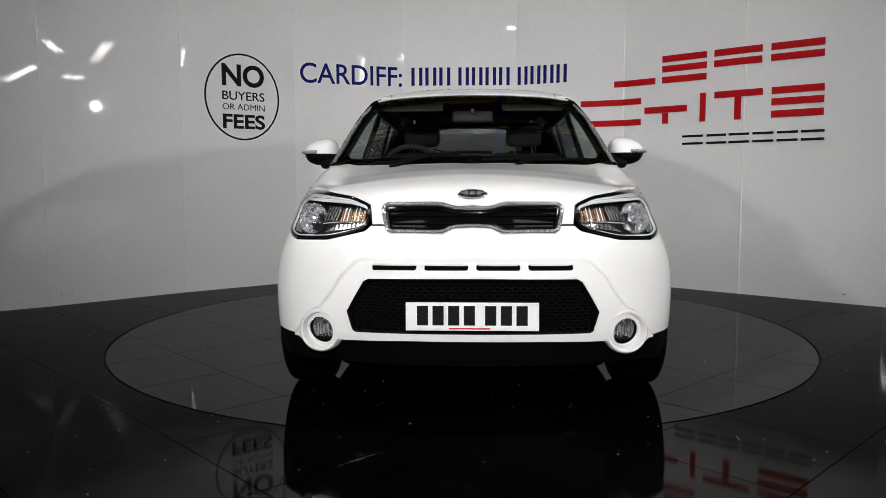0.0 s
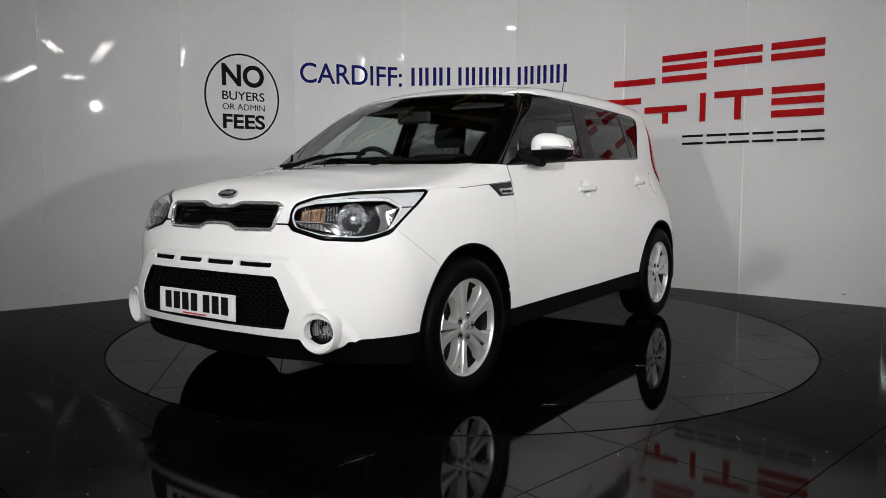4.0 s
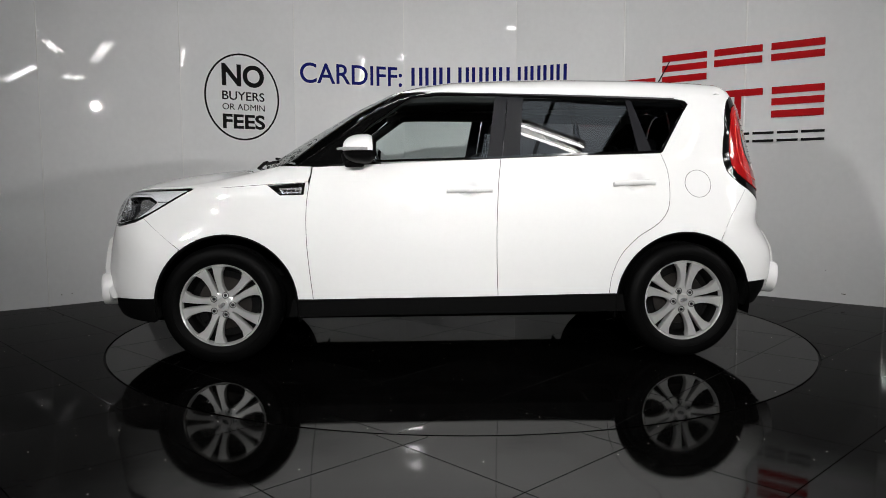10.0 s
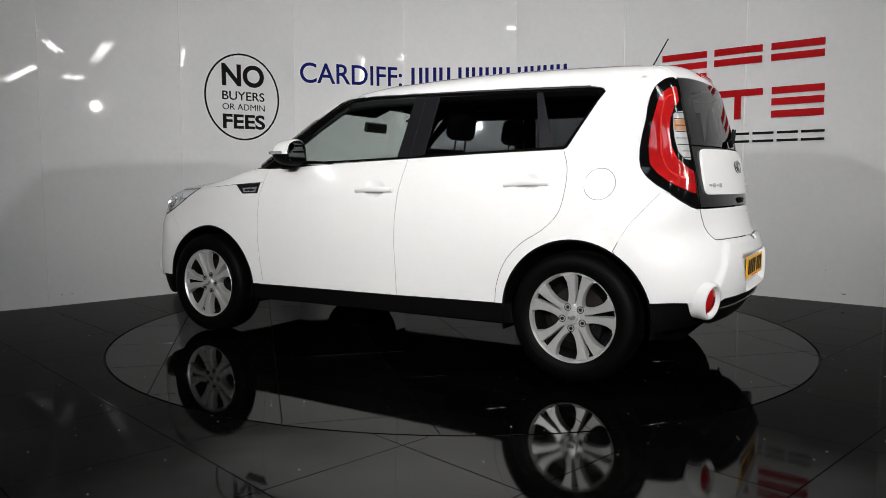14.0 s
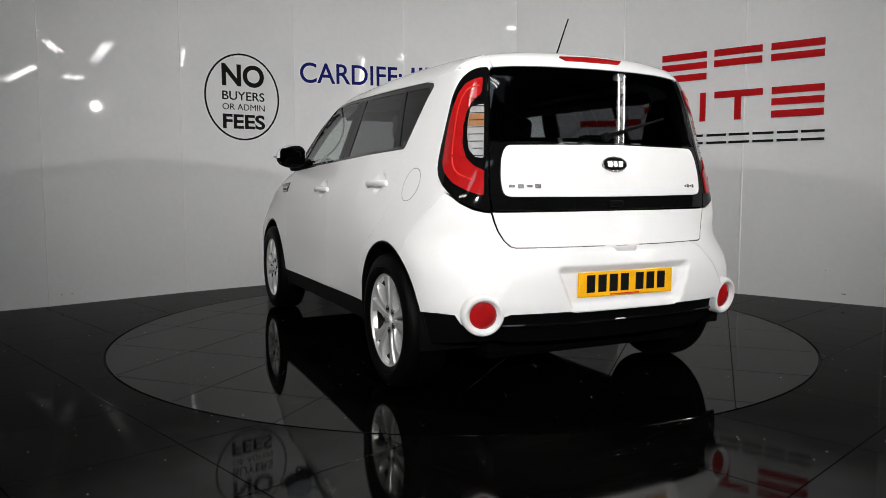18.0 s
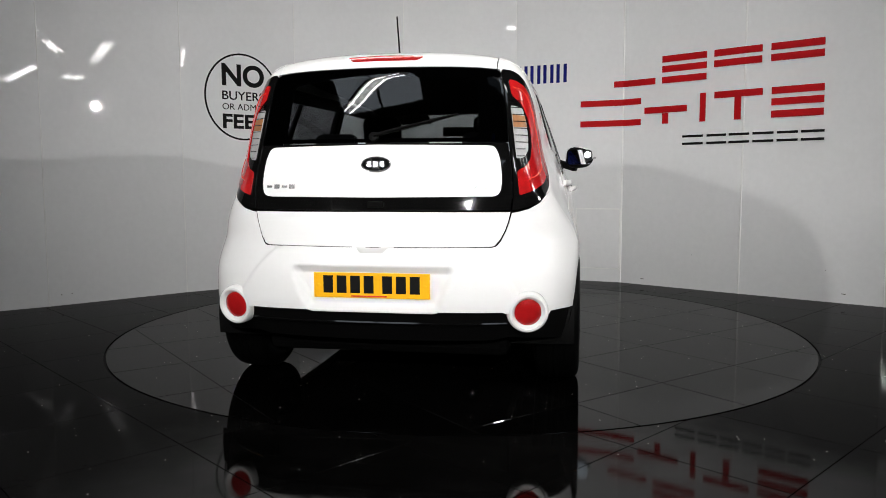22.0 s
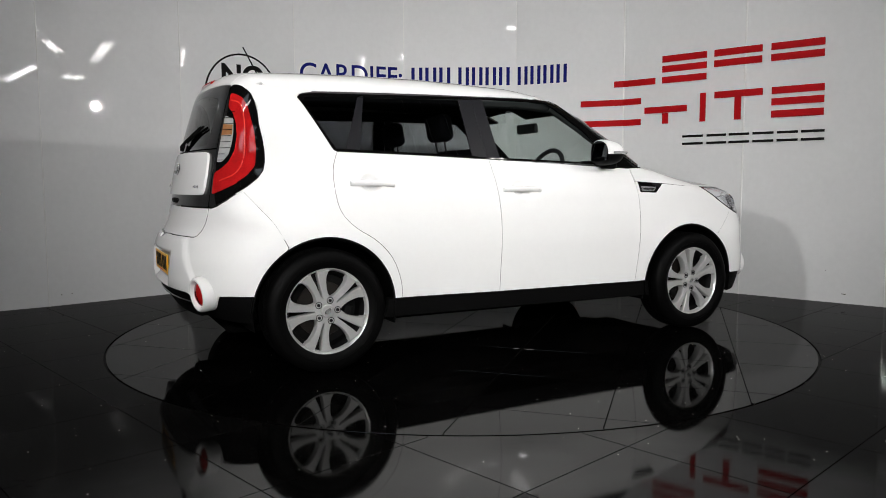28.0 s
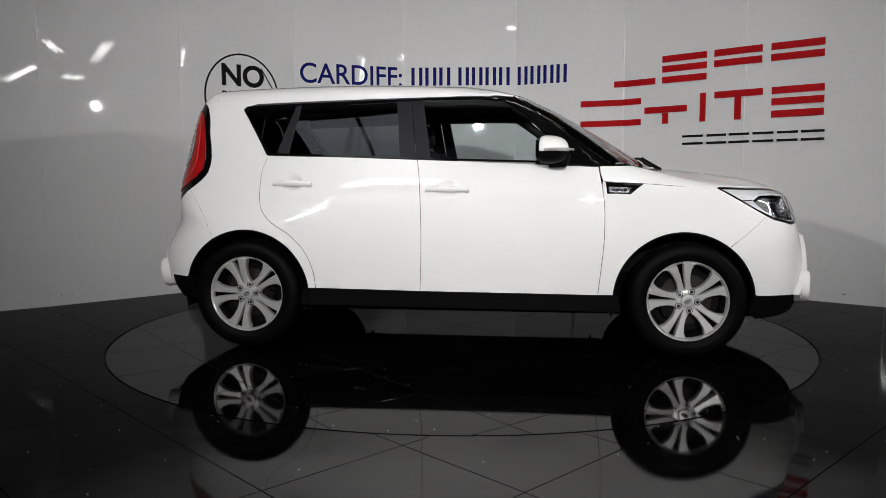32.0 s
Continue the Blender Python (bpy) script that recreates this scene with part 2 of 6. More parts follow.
for i in range(len(CORNERS) - 1):
    a, b_, t, n = panel_frame(i)
    bm = bmesh.new()
    ln = (b_ - a).length
    nu, nv = 22, 56
    front = [[bm.verts.new(on_panel(i, 0.003 + (ln - 0.006) * u / nu, WALL_TOP * v / nv, buckle(i, ln * u / nu, WALL_TOP * v / nv))) for u in range(nu + 1)] for v in range(nv + 1)]
    back_ = [bm.verts.new(on_panel(i, q, z, -0.03)) for q, z in ((0.003, 0), (ln - 0.003, 0), (ln - 0.003, WALL_TOP), (0.003, WALL_TOP))]
    for v in range(nv):
        for u in range(nu):
            bm.faces.new((front[v][u], front[v][u + 1], front[v + 1][u + 1], front[v + 1][u]))
    bm.faces.new(back_[::-1])
    left, right = [row[0] for row in front], [row[-1] for row in front]
    bm.faces.new([back_[0], *front[0][::-1], back_[1]][::-1])
    bm.faces.new([back_[2], *front[-1][::1][::-1], back_[3]])
    bm.faces.new([back_[3], *left[::-1], back_[0]])
    bm.faces.new([back_[1], *right, back_[2]])
    bmesh.ops.recalc_face_normals(bm, faces=bm.faces)
    part("panel", bm, WALL, booth, smooth=True)
for i in range(1, len(CORNERS) - 1):
    c = CORNERS[i]
    n = (panel_frame(i)[3] + panel_frame(i - 1)[3]).normalized()
    bold = i >= 7
    bm = tube([(c.x + n.x * 0.001, c.y + n.y * 0.001, 0.0), (c.x + n.x * 0.001, c.y + n.y * 0.001, WALL_TOP)], 0.008 if bold else 0.004, 8)
    part("joint_strip", bm, TRIM, booth, smooth=True)

# marks and scuffs near the foot of the wall
scuffs = bmesh.new()
for i, s, z, w_, h_ in ((2, 0.09, 0.085, 0.012, 0.006), (2, 0.17, 0.09, 0.010, 0.005), (7, 0.22, 0.055, 0.035, 0.006), (8, 0.83, 0.075, 0.03, 0.006),
                        (8, 0.70, 0.26, 0.006, 0.006), (3, 0.95, 0.12, 0.02, 0.004), (7, 0.72, 0.32, 0.006, 0.005)):
    add_prism(scuffs, [(s, z), (s + w_, z - 0.003), (s + w_, z + h_ * 0.4), (s, z + h_)], 0.0012, 0.002, lambda a, b_, h, i=i: on_panel(i, a, b_, h))
tagged(part("wall_scuffs", scuffs, DIRT, booth), "small dark scuff marks", kind="")

# a white access hatch low on one panel
hatch = holder("access_hatch", "white square access hatch in the panel wall", "hatch")
bm = bmesh.new()
a0, a1, z0, z1 = 0.66, 1.085, 0.14, 0.72
add_prism(bm, [(a0, z0), (a1, z0), (a1, z1), (a0, z1)], 0.002, 0.016, lambda s, z, h: on_panel(6, s, z, h))
bmesh.ops.bevel(bm, geom=bm.edges[:], offset=0.004, segments=2, affect="EDGES")
part("hatch_door", bm, WALL, hatch, smooth=True)
for (s, z), (ds, dz) in (((a0 - 0.012, z0), (0.011, z1 - z0)), ((a1 + 0.001, z0), (0.011, z1 - z0)),
                         ((a0 - 0.012, z1 + 0.001), (a1 - a0 + 0.024, 0.011)), ((a0 - 0.012, z0 - 0.012), (a1 - a0 + 0.024, 0.011))):
    bm = bmesh.new()
    add_prism(bm, [(s, z), (s + ds, z), (s + ds, z + dz), (s, z + dz)], 0.001, 0.022, lambda u, v, h: on_panel(6, u, v, h))
    bmesh.ops.recalc_face_normals(bm, faces=bm.faces)
    part("hatch_frame", bm, TRIM, hatch)


# ---- lettering on the wall ----
def letters(text, i, s0, s1, z0, z1, mat, name, parent, depth=0.002, bold=0.0):
    """Solid letters set between s0 and s1 along panel i, from z0 up to z1."""
    cu = bpy.data.curves.new(name, "FONT")
    cu.body, cu.extrude, cu.resolution_u, cu.offset = text, 0.5, 7, bold
    ob = bpy.data.objects.new(name, cu)
    scene.collection.objects.link(ob)
    bpy.context.view_layer.update()
    me = bpy.data.meshes.new_from_object(ob.evaluated_get(bpy.context.evaluated_depsgraph_get()))
    bpy.data.objects.remove(ob)
    co = np.empty(len(me.vertices) * 3)
    me.vertices.foreach_get("co", co)
    co = co.reshape(-1, 3)
    lo, hi = co.min(0), co.max(0)
    out = []
    for q in co:
        u, v = (q - lo)[:2] / (hi - lo)[:2]
        out.append(on_panel(i, s0 + u * (s1 - s0), z0 + v * (z1 - z0), depth if q[2] > 0 else 0.0005))
    for v, q in zip(me.vertices, out):
        v.co = q
    me.materials.clear()
    me.materials.append(mat)
    me.update()
    o = new(name, me)
    o.parent = parent
    return o


def wall_bar(bm, i, s0, s1, z0, z1, depth, z0b=None, z1b=None, base=0.0008):
    """A bar on panel i; the far end may sit at other heights."""
    z0b, z1b = (z0 if z0b is None else z0b), (z1 if z1b is None else z1b)
    add_prism(bm, [(s0, z0), (s1, z0b), (s1, z1b), (s0, z1)], base, depth, lambda s, z, h: on_panel(i, s, z, h))
    bmesh.ops.recalc_face_normals(bm, faces=bm.faces)

signs = holder("round_sign", "black lettering in a black ring on the white wall", "sign")
def ring_on_wall(i, s, z, rs, rz, width):
    bm = bmesh.new()
    n = 64
    vs = [[bm.verts.new(on_panel(i, s + (rs - w_) * math.cos(k * math.tau / n), z + (rz - w_) * math.sin(k * math.tau / n), h)) for k in range(n)]
          for w_, h in ((0, 0.0005), (0, 0.0022), (width, 0.0022), (width, 0.0005))]
    for r in range(3):
        for k in range(n):
            bm.faces.new((vs[r][k], vs[r][(k + 1) % n], vs[r + 1][(k + 1) % n], vs[r + 1][k]))
    bmesh.ops.recalc_face_normals(bm, faces=bm.faces)
    return bm
part("ring", ring_on_wall(3, 0.580, 1.793, 0.369, 0.402, 0.017), BLACK_SIGN, signs)
for text, z0, z1, bold in (("NO", 1.888, 2.095, 0.032), ("BUYERS", 1.762, 1.844, 0.012), ("OR ADMIN", 1.671, 1.729, 0.0), ("FEES", 1.497, 1.634, 0.030)):
    letters(text, 3, 0.380, 0.797, z0, z1, BLACK_SIGN, "lettering", signs, bold=bold)

phone = holder("phone_sign", "dark blue lettering and number bars on the white wall", "sign")
letters("CARDIFF:", 4, 0.052, 1.100, 1.974, 2.174, BLUE_SIGN, "lettering", phone, bold=0.010)
for i, s0, s1, count in ((5, 0.077, 0.479, 3), (5, 0.561, 1.090, 4), (6, 0.019, 0.535, 4)):
    step = (s1 - s0 + 0.03) / count
    for k in range(count):
        bm = bmesh.new()
        a = s0 + k * step
        for b_ in (a, a + step - 0.030 - 0.034):
            wall_bar(bm, i, b_, b_ + 0.034, 1.988, 2.172, 0.002)
        part("number_bar", bm, BLUE_SIGN, phone)

dealer = holder("dealer_sign", "raised red and black bars on the white wall", "sign")
STARTS = [0.0]
for i in range(len(CORNERS) - 1):
    STARTS.append(STARTS[-1] + (CORNERS[i + 1] - CORNERS[i]).length)


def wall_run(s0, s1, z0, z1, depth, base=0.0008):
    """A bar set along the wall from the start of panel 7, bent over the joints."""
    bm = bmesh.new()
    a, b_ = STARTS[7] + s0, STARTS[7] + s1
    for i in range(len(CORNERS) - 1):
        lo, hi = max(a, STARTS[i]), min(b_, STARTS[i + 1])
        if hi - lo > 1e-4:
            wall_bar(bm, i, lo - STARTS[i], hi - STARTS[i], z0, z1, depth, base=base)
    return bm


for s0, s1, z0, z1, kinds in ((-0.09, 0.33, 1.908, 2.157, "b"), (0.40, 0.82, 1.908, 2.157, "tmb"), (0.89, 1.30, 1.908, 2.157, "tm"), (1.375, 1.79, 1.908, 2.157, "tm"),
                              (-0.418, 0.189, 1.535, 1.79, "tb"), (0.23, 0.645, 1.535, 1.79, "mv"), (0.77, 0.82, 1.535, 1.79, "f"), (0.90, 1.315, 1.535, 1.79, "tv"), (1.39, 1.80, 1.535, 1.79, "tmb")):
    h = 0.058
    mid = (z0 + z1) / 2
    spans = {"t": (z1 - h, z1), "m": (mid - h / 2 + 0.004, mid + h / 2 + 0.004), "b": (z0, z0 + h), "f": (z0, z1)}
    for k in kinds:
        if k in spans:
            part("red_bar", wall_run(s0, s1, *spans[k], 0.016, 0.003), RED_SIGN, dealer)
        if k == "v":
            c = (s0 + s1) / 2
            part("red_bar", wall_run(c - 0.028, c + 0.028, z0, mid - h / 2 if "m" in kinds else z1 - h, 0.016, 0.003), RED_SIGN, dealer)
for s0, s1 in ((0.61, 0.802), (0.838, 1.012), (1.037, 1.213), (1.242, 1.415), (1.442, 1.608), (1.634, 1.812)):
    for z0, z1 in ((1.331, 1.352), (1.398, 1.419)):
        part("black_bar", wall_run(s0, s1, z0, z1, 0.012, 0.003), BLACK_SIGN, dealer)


# ---- floor: polished black granite tiles, laid on the diagonal ----
R_DISC, R_HOLE, TILE = 2.219, 2.231, 0.6
ground = bmesh.new()
add_box(ground, (60, 60, 0.2), (0, 0, -0.130))
part("ground", ground, BED).data.name = "ground"
tagged(bpy.data.objects["ground"], "dark bed under the tiled floor", "ground", kind="structure")


def clip_runs(square, keep_inside, radius):
    """The pieces of a square inside or outside a circle, as outlines."""
    ring_ = []
    for k in range(4):
        a, b_ = square[k], square[(k + 1) % 4]
        ring_ += [a.lerp(b_, j / 24) for j in range(24)]
    good = [(q.length < radius) == keep_inside for q in ring_]
    if all(good):
        return [list(square)]
    if not any(good):
        return []
    n = len(ring_)
    start = next(k for k in range(n) if good[k] and not good[k - 1])
    runs, run = [], []
    for k in range(start, start + n):
        if good[k % n]:
            run.append(ring_[k % n])
        elif run:
            runs.append(run)
            run = []
    if run:
        runs.append(run)
    out = []
    for run in runs:
        a0, a1 = math.atan2(run[-1].y, run[-1].x), math.atan2(run[0].y, run[0].x)
        da = (a1 - a0 + math.pi) % math.tau - math.pi
        steps = max(2, int(abs(da) / 0.035))
        arc = [Vector((radius * math.cos(a0 + da * j / steps), radius * math.sin(a0 + da * j / steps))) for j in range(steps + 1)]
        corners = [q for j, q in enumerate(run) if j in (0, len(run) - 1) or min((q - c).length for c in square) < 1e-6]
        poly = corners + arc
        if len(poly) > 2:
            out.append(poly)
    return out


def tile_mesh(outline, thick=0.02, edge=0.0012):
    """A tile with a small chamfer round its top edge."""
    bm = bmesh.new()
    mid = sum(outline, Vector((0, 0))) / len(outline)
    hi = [bm.verts.new((*(q + (mid - q).normalized() * edge), 0.0)) for q in outline]
    lo = [bm.verts.new((*q, -0.0015)) for q in outline]
    bt = [bm.verts.new((*q, -thick)) for q in outline]
    n = len(outline)
    bm.faces.new(hi)
    for k in range(n):
        j = (k + 1) % n
        bm.faces.new((lo[k], lo[j], hi[j], hi[k]))
        bm.faces.new((bt[k], bt[j], lo[j], lo[k]))
    bmesh.ops.recalc_face_normals(bm, faces=bm.faces)
    if sum(f.normal.z for f in bm.faces if len(f.verts) == n) < 0:
        bmesh.ops.reverse_faces(bm, faces=bm.faces)
    return bm


def tiles(parent, mat, du, dv, test, keep_inside, radius, gap):
    whole = None
    for i in range(-16, 17):
        for j in range(-16, 17):
            u, v = du + i * TILE, dv + j * TILE
            c = Vector(((u - v) / 2 ** 0.5, (u + v) / 2 ** 0.5))
            if not test(c):
                continue
            g = TILE / 2 - gap / 2
            sq = [c + Vector(((p_ - q_) / 2 ** 0.5, (p_ + q_) / 2 ** 0.5)) for p_, q_ in ((-g, -g), (g, -g), (g, g), (-g, g))]
            for poly in clip_runs(sq, keep_inside, radius):
                if len(poly) == 4 and poly == sq:
                    if whole is None:
                        whole = finish("tile", tile_mesh([q - c for q in sq]), mat)
                    ob = new("tile", whole)
                    ob.location = (c.x, c.y, 0)
                else:
                    ob = new("tile", finish("tile", tile_mesh(poly), mat))
                ob.parent = parent


def behind_wall(c):
    for i in range(len(CORNERS) - 1):
        a, b_, t, n = panel_frame(i)
        if (c - a).dot(n) < -0.45:
            return True
    return False


def make_floor():
    floor_ = holder("floor", "polished black granite tiles laid diagonally, flecked and dusty", "floor", kind="structure")
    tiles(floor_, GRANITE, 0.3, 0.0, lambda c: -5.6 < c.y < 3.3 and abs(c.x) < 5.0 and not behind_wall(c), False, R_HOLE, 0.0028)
    bm = bmesh.new()
    for k in range(72):
        a, b_ = k * math.tau / 72, (k + 1) * math.tau / 72
        q = [bm.verts.new((r * math.cos(x), r * math.sin(x), -0.012)) for r, x in ((R_DISC, a), (R_HOLE + 0.01, a), (R_HOLE + 0.01, b_), (R_DISC, b_))]
        bm.faces.new(q)
    part("turntable_gap", bm, BED, floor_, "black gap round the turntable")
    # plain stone beyond the tiled part, out of sight of the camera
    bm = bmesh.new()
    for at, size in (((0, -14.4, -0.014), (30, 17.4, 0.02)), ((-10.2, 0.5, -0.014), (9.6, 12.4, 0.02)), ((10.2, 0.5, -0.014), (9.6, 12.4, 0.02))):
        add_box(bm, size, at)
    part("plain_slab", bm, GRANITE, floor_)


def make_turntable():
    t_ = holder("turntable", "round revolving turntable paved with black granite tiles", "turntable")
    bm = bmesh.new()
    bmesh.ops.create_cone(bm, cap_ends=True, segments=96, radius1=R_DISC - 0.004, radius2=R_DISC - 0.004, depth=0.01, matrix=Matrix.Translation((0, 0, -0.0215)))
    part("base_plate", bm, BED, t_)
    tiles(t_, DISC_GRANITE, 0.05 + TILE / 2, 0.04 + TILE / 2, lambda c: c.length < R_DISC + 0.5, True, R_DISC, 0.003)
    return t_


# ---- the hall round the booth ----
bm = bmesh.new()
add_box(bm, (30, 36, 0.2), (0, -5.5, 6.6))
tagged(part("ceiling", bm, ROOF_DARK), "dark corrugated roof of the hall", "ceiling", kind="structure")
for name, size, at in (("wall_back", (30, 0.2, 6.7), (0, -22, 3.35)), ("wall_far", (30, 0.2, 6.7), (0, 9, 3.35)),
                       ("wall_west", (0.2, 31, 6.7), (-15, -6.5, 3.35)), ("wall_east", (0.2, 31, 6.7), (15, -6.5, 3.35))):
    tagged(part(name, box(size, at), HALL_WALL), "dim painted wall of the hall", "wall", kind="structure")


def skylight(x, y, w_, d_):
    s = holder("skylight", "bluish translucent skylight sheet in the dark roof", "skylight", "skylights in the roof")
    part("sheet", box((w_, d_, 0.02), (x, y, 6.47)), SKYLIGHT, s)
    for dx, dy, sx, sy in ((0, d_ / 2, w_ + 0.1, 0.06), (0, -d_ / 2, w_ + 0.1, 0.06), (w_ / 2, 0, 0.06, d_), (-w_ / 2, 0, 0.06, d_), (0, 0, 0.05, d_)):
        part("frame", box((sx, sy, 0.05), (x + dx, y + dy, 6.44)), ROOF_DARK, s)


for x, y in ((2.6, -6.6), (-3.2, -6.6), (2.6, -12.0), (-3.2, -12.0)):
    skylight(x, y, 2.6, 1.5)


def arch_truss(y, x0, x1, h0, h1):
    t_ = holder("roof_truss", "yellow painted curved steel roof truss", "truss", "roof trusses")
    up, lo = [], []
    for k in range(17):
        f = k / 16
        x = x0 + (x1 - x0) * f
        up.append((x, y, h0 + (h1 - h0) * math.sin(math.pi * f)))
        lo.append((x, y, h0 - 0.35 + (h1 - h0) * math.sin(math.pi * f) * 0.9))
    part("top_chord", tube(up, 0.06, 6), YELLOW_STEEL, t_, smooth=True)
    part("bottom_chord", tube(lo, 0.06, 6), YELLOW_STEEL, t_, smooth=True)
    for k in range(16):
        part("web_bar", tube([up[k], lo[k + 1]] if k % 2 else [lo[k], up[k + 1]], 0.03, 5), YELLOW_STEEL, t_, smooth=True)
    return t_


for y in (2.1, 4.4):
    arch_truss(y, -7, 7, 4.6, 6.38)
part_beam = tube([(0.8, -1.0, 6.38), (0.8, 8.9, 6.38)], 0.13, 10)
tagged(part("roof_beam", part_beam, BLUE_STEEL, smooth=True), "blue painted round steel beam under the roof", "beam")
post = tube([(0.9, -9.0, 0), (0.9, -9.0, 6.5)], 0.11, 10)
tagged(part("steel_post", post, BLUE_STEEL, smooth=True), "blue painted round steel post", "post")


def twin_tube(x, y, z, heading, length):
    f = holder("strip_light", "white twin fluorescent strip light, lit, hung on rods; some added as fill", "light", "strip lights over the booth", pose(x, y, z, 0, 0, heading))
    part("channel", box((length, 0.16, 0.06), (0, 0, 0.075), bevel=0.008), FIXTURE, f)
    for dy in (-0.055, 0.055):
        part("tube", tube([(-length / 2 + 0.03, dy, 0.02), (length / 2 - 0.03, dy, 0.02)], 0.013, 10), TUBE, f, "glowing white tube", smooth=True)
        for s in (-1, 1):
            part("end_cap", box((0.03, 0.05, 0.06), (s * (length / 2 - 0.015), dy, 0.025), bevel=0.006), FIXTURE, f)
    for s in (-0.35, 0.35):
        part("rod", tube([(s * length, 0, 0.10), (s * length, 0, 6.5 - z)], 0.006, 5), FIXTURE, f, smooth=True)


# Added fill lights: the z 4.6 pair, to brighten the bonnet, and the last.
for x, y, z, heading, length in ((3.96, -2.37, 3.27, -33.4, 2.2), (5.19, -4.0, 3.60, -20, 1.35), (5.13, -3.57, 3.0, 54, 0.42), (1.45, -3.70, 3.8, -20, 1.3), (-1.62, -3.74, 3.5, 27, 1.3),
                                 (-1.1, -0.8, 4.6, 0, 1.8), (1.1, -0.8, 4.6, 0, 1.8), (2.41, -4.82, 2.865, 117, 1.2), (-2.6, -6.2, 3.3, -54, 1.8)):
    twin_tube(x, y, z, heading, length)

# one upright tube on a stand beside the booth
upright = holder("upright_light", "slim upright twin fluorescent light on a black stand, lit", "light", m=pose(3.87, -4.15, 0, 0, 0, 40))
part("stand", tube([(0, 0, 0.0), (0, 0, 2.97)], 0.016, 8), ROOF_DARK, upright, smooth=True)
part("tube_holder", box((0.10, 0.03, 0.03), (0, 0, 2.955), bevel=0.005), ROOF_DARK, upright)
for x in (-0.032, 0.032):
    part("tube", tube([(x, 0, 2.97), (x, 0, 3.64)], 0.011, 10), TUBE, upright, "glowing white tube", smooth=True)
part("foot", lathe([(0.22, 0.0), (0.22, 0.015), (0.03, 0.03), (0.0, 0.03)], Matrix(), 24), ROOF_DARK, upright, smooth=True)


def flood(x, y, z, watts, aim, spread):
    """A round LED floodlight on a stand, aimed at the turntable."""
    f = holder("floodlight", "small round floodlight on a black stand, lit", "light", "floodlights round the booth", pose(x, y, 0))
    head = look((0, 0, z), (aim[0] - x, aim[1] - y, aim[2]))
    m = head @ pose(0, 0, 0, 180, 0, 0)
    part("housing", lathe([(0.0, -0.12), (0.07, -0.12), (0.115, -0.03), (0.120, -0.002), (0.100, -0.002)], m, 28), FIXTURE, f, smooth=True)
    part("stand", tube([(0, 0, 0.0), (0, 0, z - 0.13)], 0.016, 8), ROOF_DARK, f, smooth=True)
    for k in range(3):
        a = k * math.tau / 3
        part("leg", tube([(0, 0, 0.45), (0.42 * math.cos(a), 0.42 * math.sin(a), 0.01)], 0.011, 6), ROOF_DARK, f, smooth=True)
    lamp = bpy.data.lights.new("flood_lamp", "AREA")
    lamp.shape, lamp.size, lamp.energy, lamp.color = "DISK", 0.11, watts, (1.0, 0.985, 0.975)
    lamp.spread = radians(spread)
    ob = new("flood_lamp", lamp)
    ob.matrix_basis = Matrix.Translation((x, y, 0)) @ head @ pose(0, 0, -0.004)


flood(0.478, -8.0, 2.39, 38, (0.1, 0.6, 1.2), 54)
flood(4.59, -2.863, 2.402, 15.5, (-0.2, 0.4, 0.8), 82)
flood(-3.0, -5.0, 2.6, 18, (0.9, 0.6, 1.0), 76)


from mathutils import geometry

# ---- car materials ----
PAINT = material("white_car_paint", (0.76, 0.758, 0.75), 0.55, spec=0.25, coat=1.0, vary=0.012, vary_scale=2.0)
PLASTIC = material("black_textured_plastic", (0.002, 0.002, 0.002), 0.6, spec=0.06, vary=0.15, vary_scale=9, bump=0.15, bump_scale=900)
GLOSS = material("black_gloss_trim", (0.003, 0.003, 0.003), 0.05, spec=0.5, vary=0.1)
SATIN = material("black_satin_pillar", (0.008, 0.008, 0.010), 0.32, spec=0.25, vary=0.1)
DARK = material("black_underside_and_gap_fill", (0.002, 0.002, 0.002), 0.9, spec=0.02, vary=0.2)
CHROME = material("chrome", (0.80, 0.80, 0.81), 0.16, metal=0.8, vary=0.03)
ALLOY = material("silver_alloy", (0.64, 0.64, 0.63), 0.30, metal=0.62, vary=0.03)
# Near-black alloy: shade behind the spokes and round the nuts is in the colour.
ALLOY_SHADE = material("shaded_alloy_barrel", (0.004, 0.004, 0.004), 0.6, metal=0.2, spec=0.1, vary=0.15)
STEEL = material("rusty_brake_disc", (0.016, 0.013, 0.011), 0.5, metal=0.6, vary=0.3, vary_scale=12)
RUBBER = material("tyre_rubber", (0.0015, 0.0015, 0.0015), 0.5, spec=0.05, vary=0.25, vary_scale=8, bump=0.1, bump_scale=300)
CLOTH = material("dark_seat_cloth", (0.018, 0.018, 0.020), 0.9, spec=0.2, vary=0.2, vary_scale=30, bump=0.2, bump_scale=700)
LINING = material("grey_roof_lining", (0.06, 0.057, 0.054), 0.9, spec=0.1, vary=0.08)
CABIN = material("dark_cabin_plastic", (0.016, 0.016, 0.017), 0.6, vary=0.15)
PLATE_W = material("white_plate", (0.80, 0.80, 0.80), 0.35, vary=0.03)
PLATE_Y = material("yellow_plate", (0.85, 0.42, 0.005), 0.35, vary=0.03)
INK = material("black_print", (0.005, 0.005, 0.005), 0.6, spec=0.1, vary=0.1)
RED_INK = material("red_print", (0.55, 0.02, 0.02), 0.5, vary=0.1)
PALE_FRAME = material("white_lamp_frame", (0.74, 0.74, 0.75), 0.2, coat=0.6, vary=0.04)
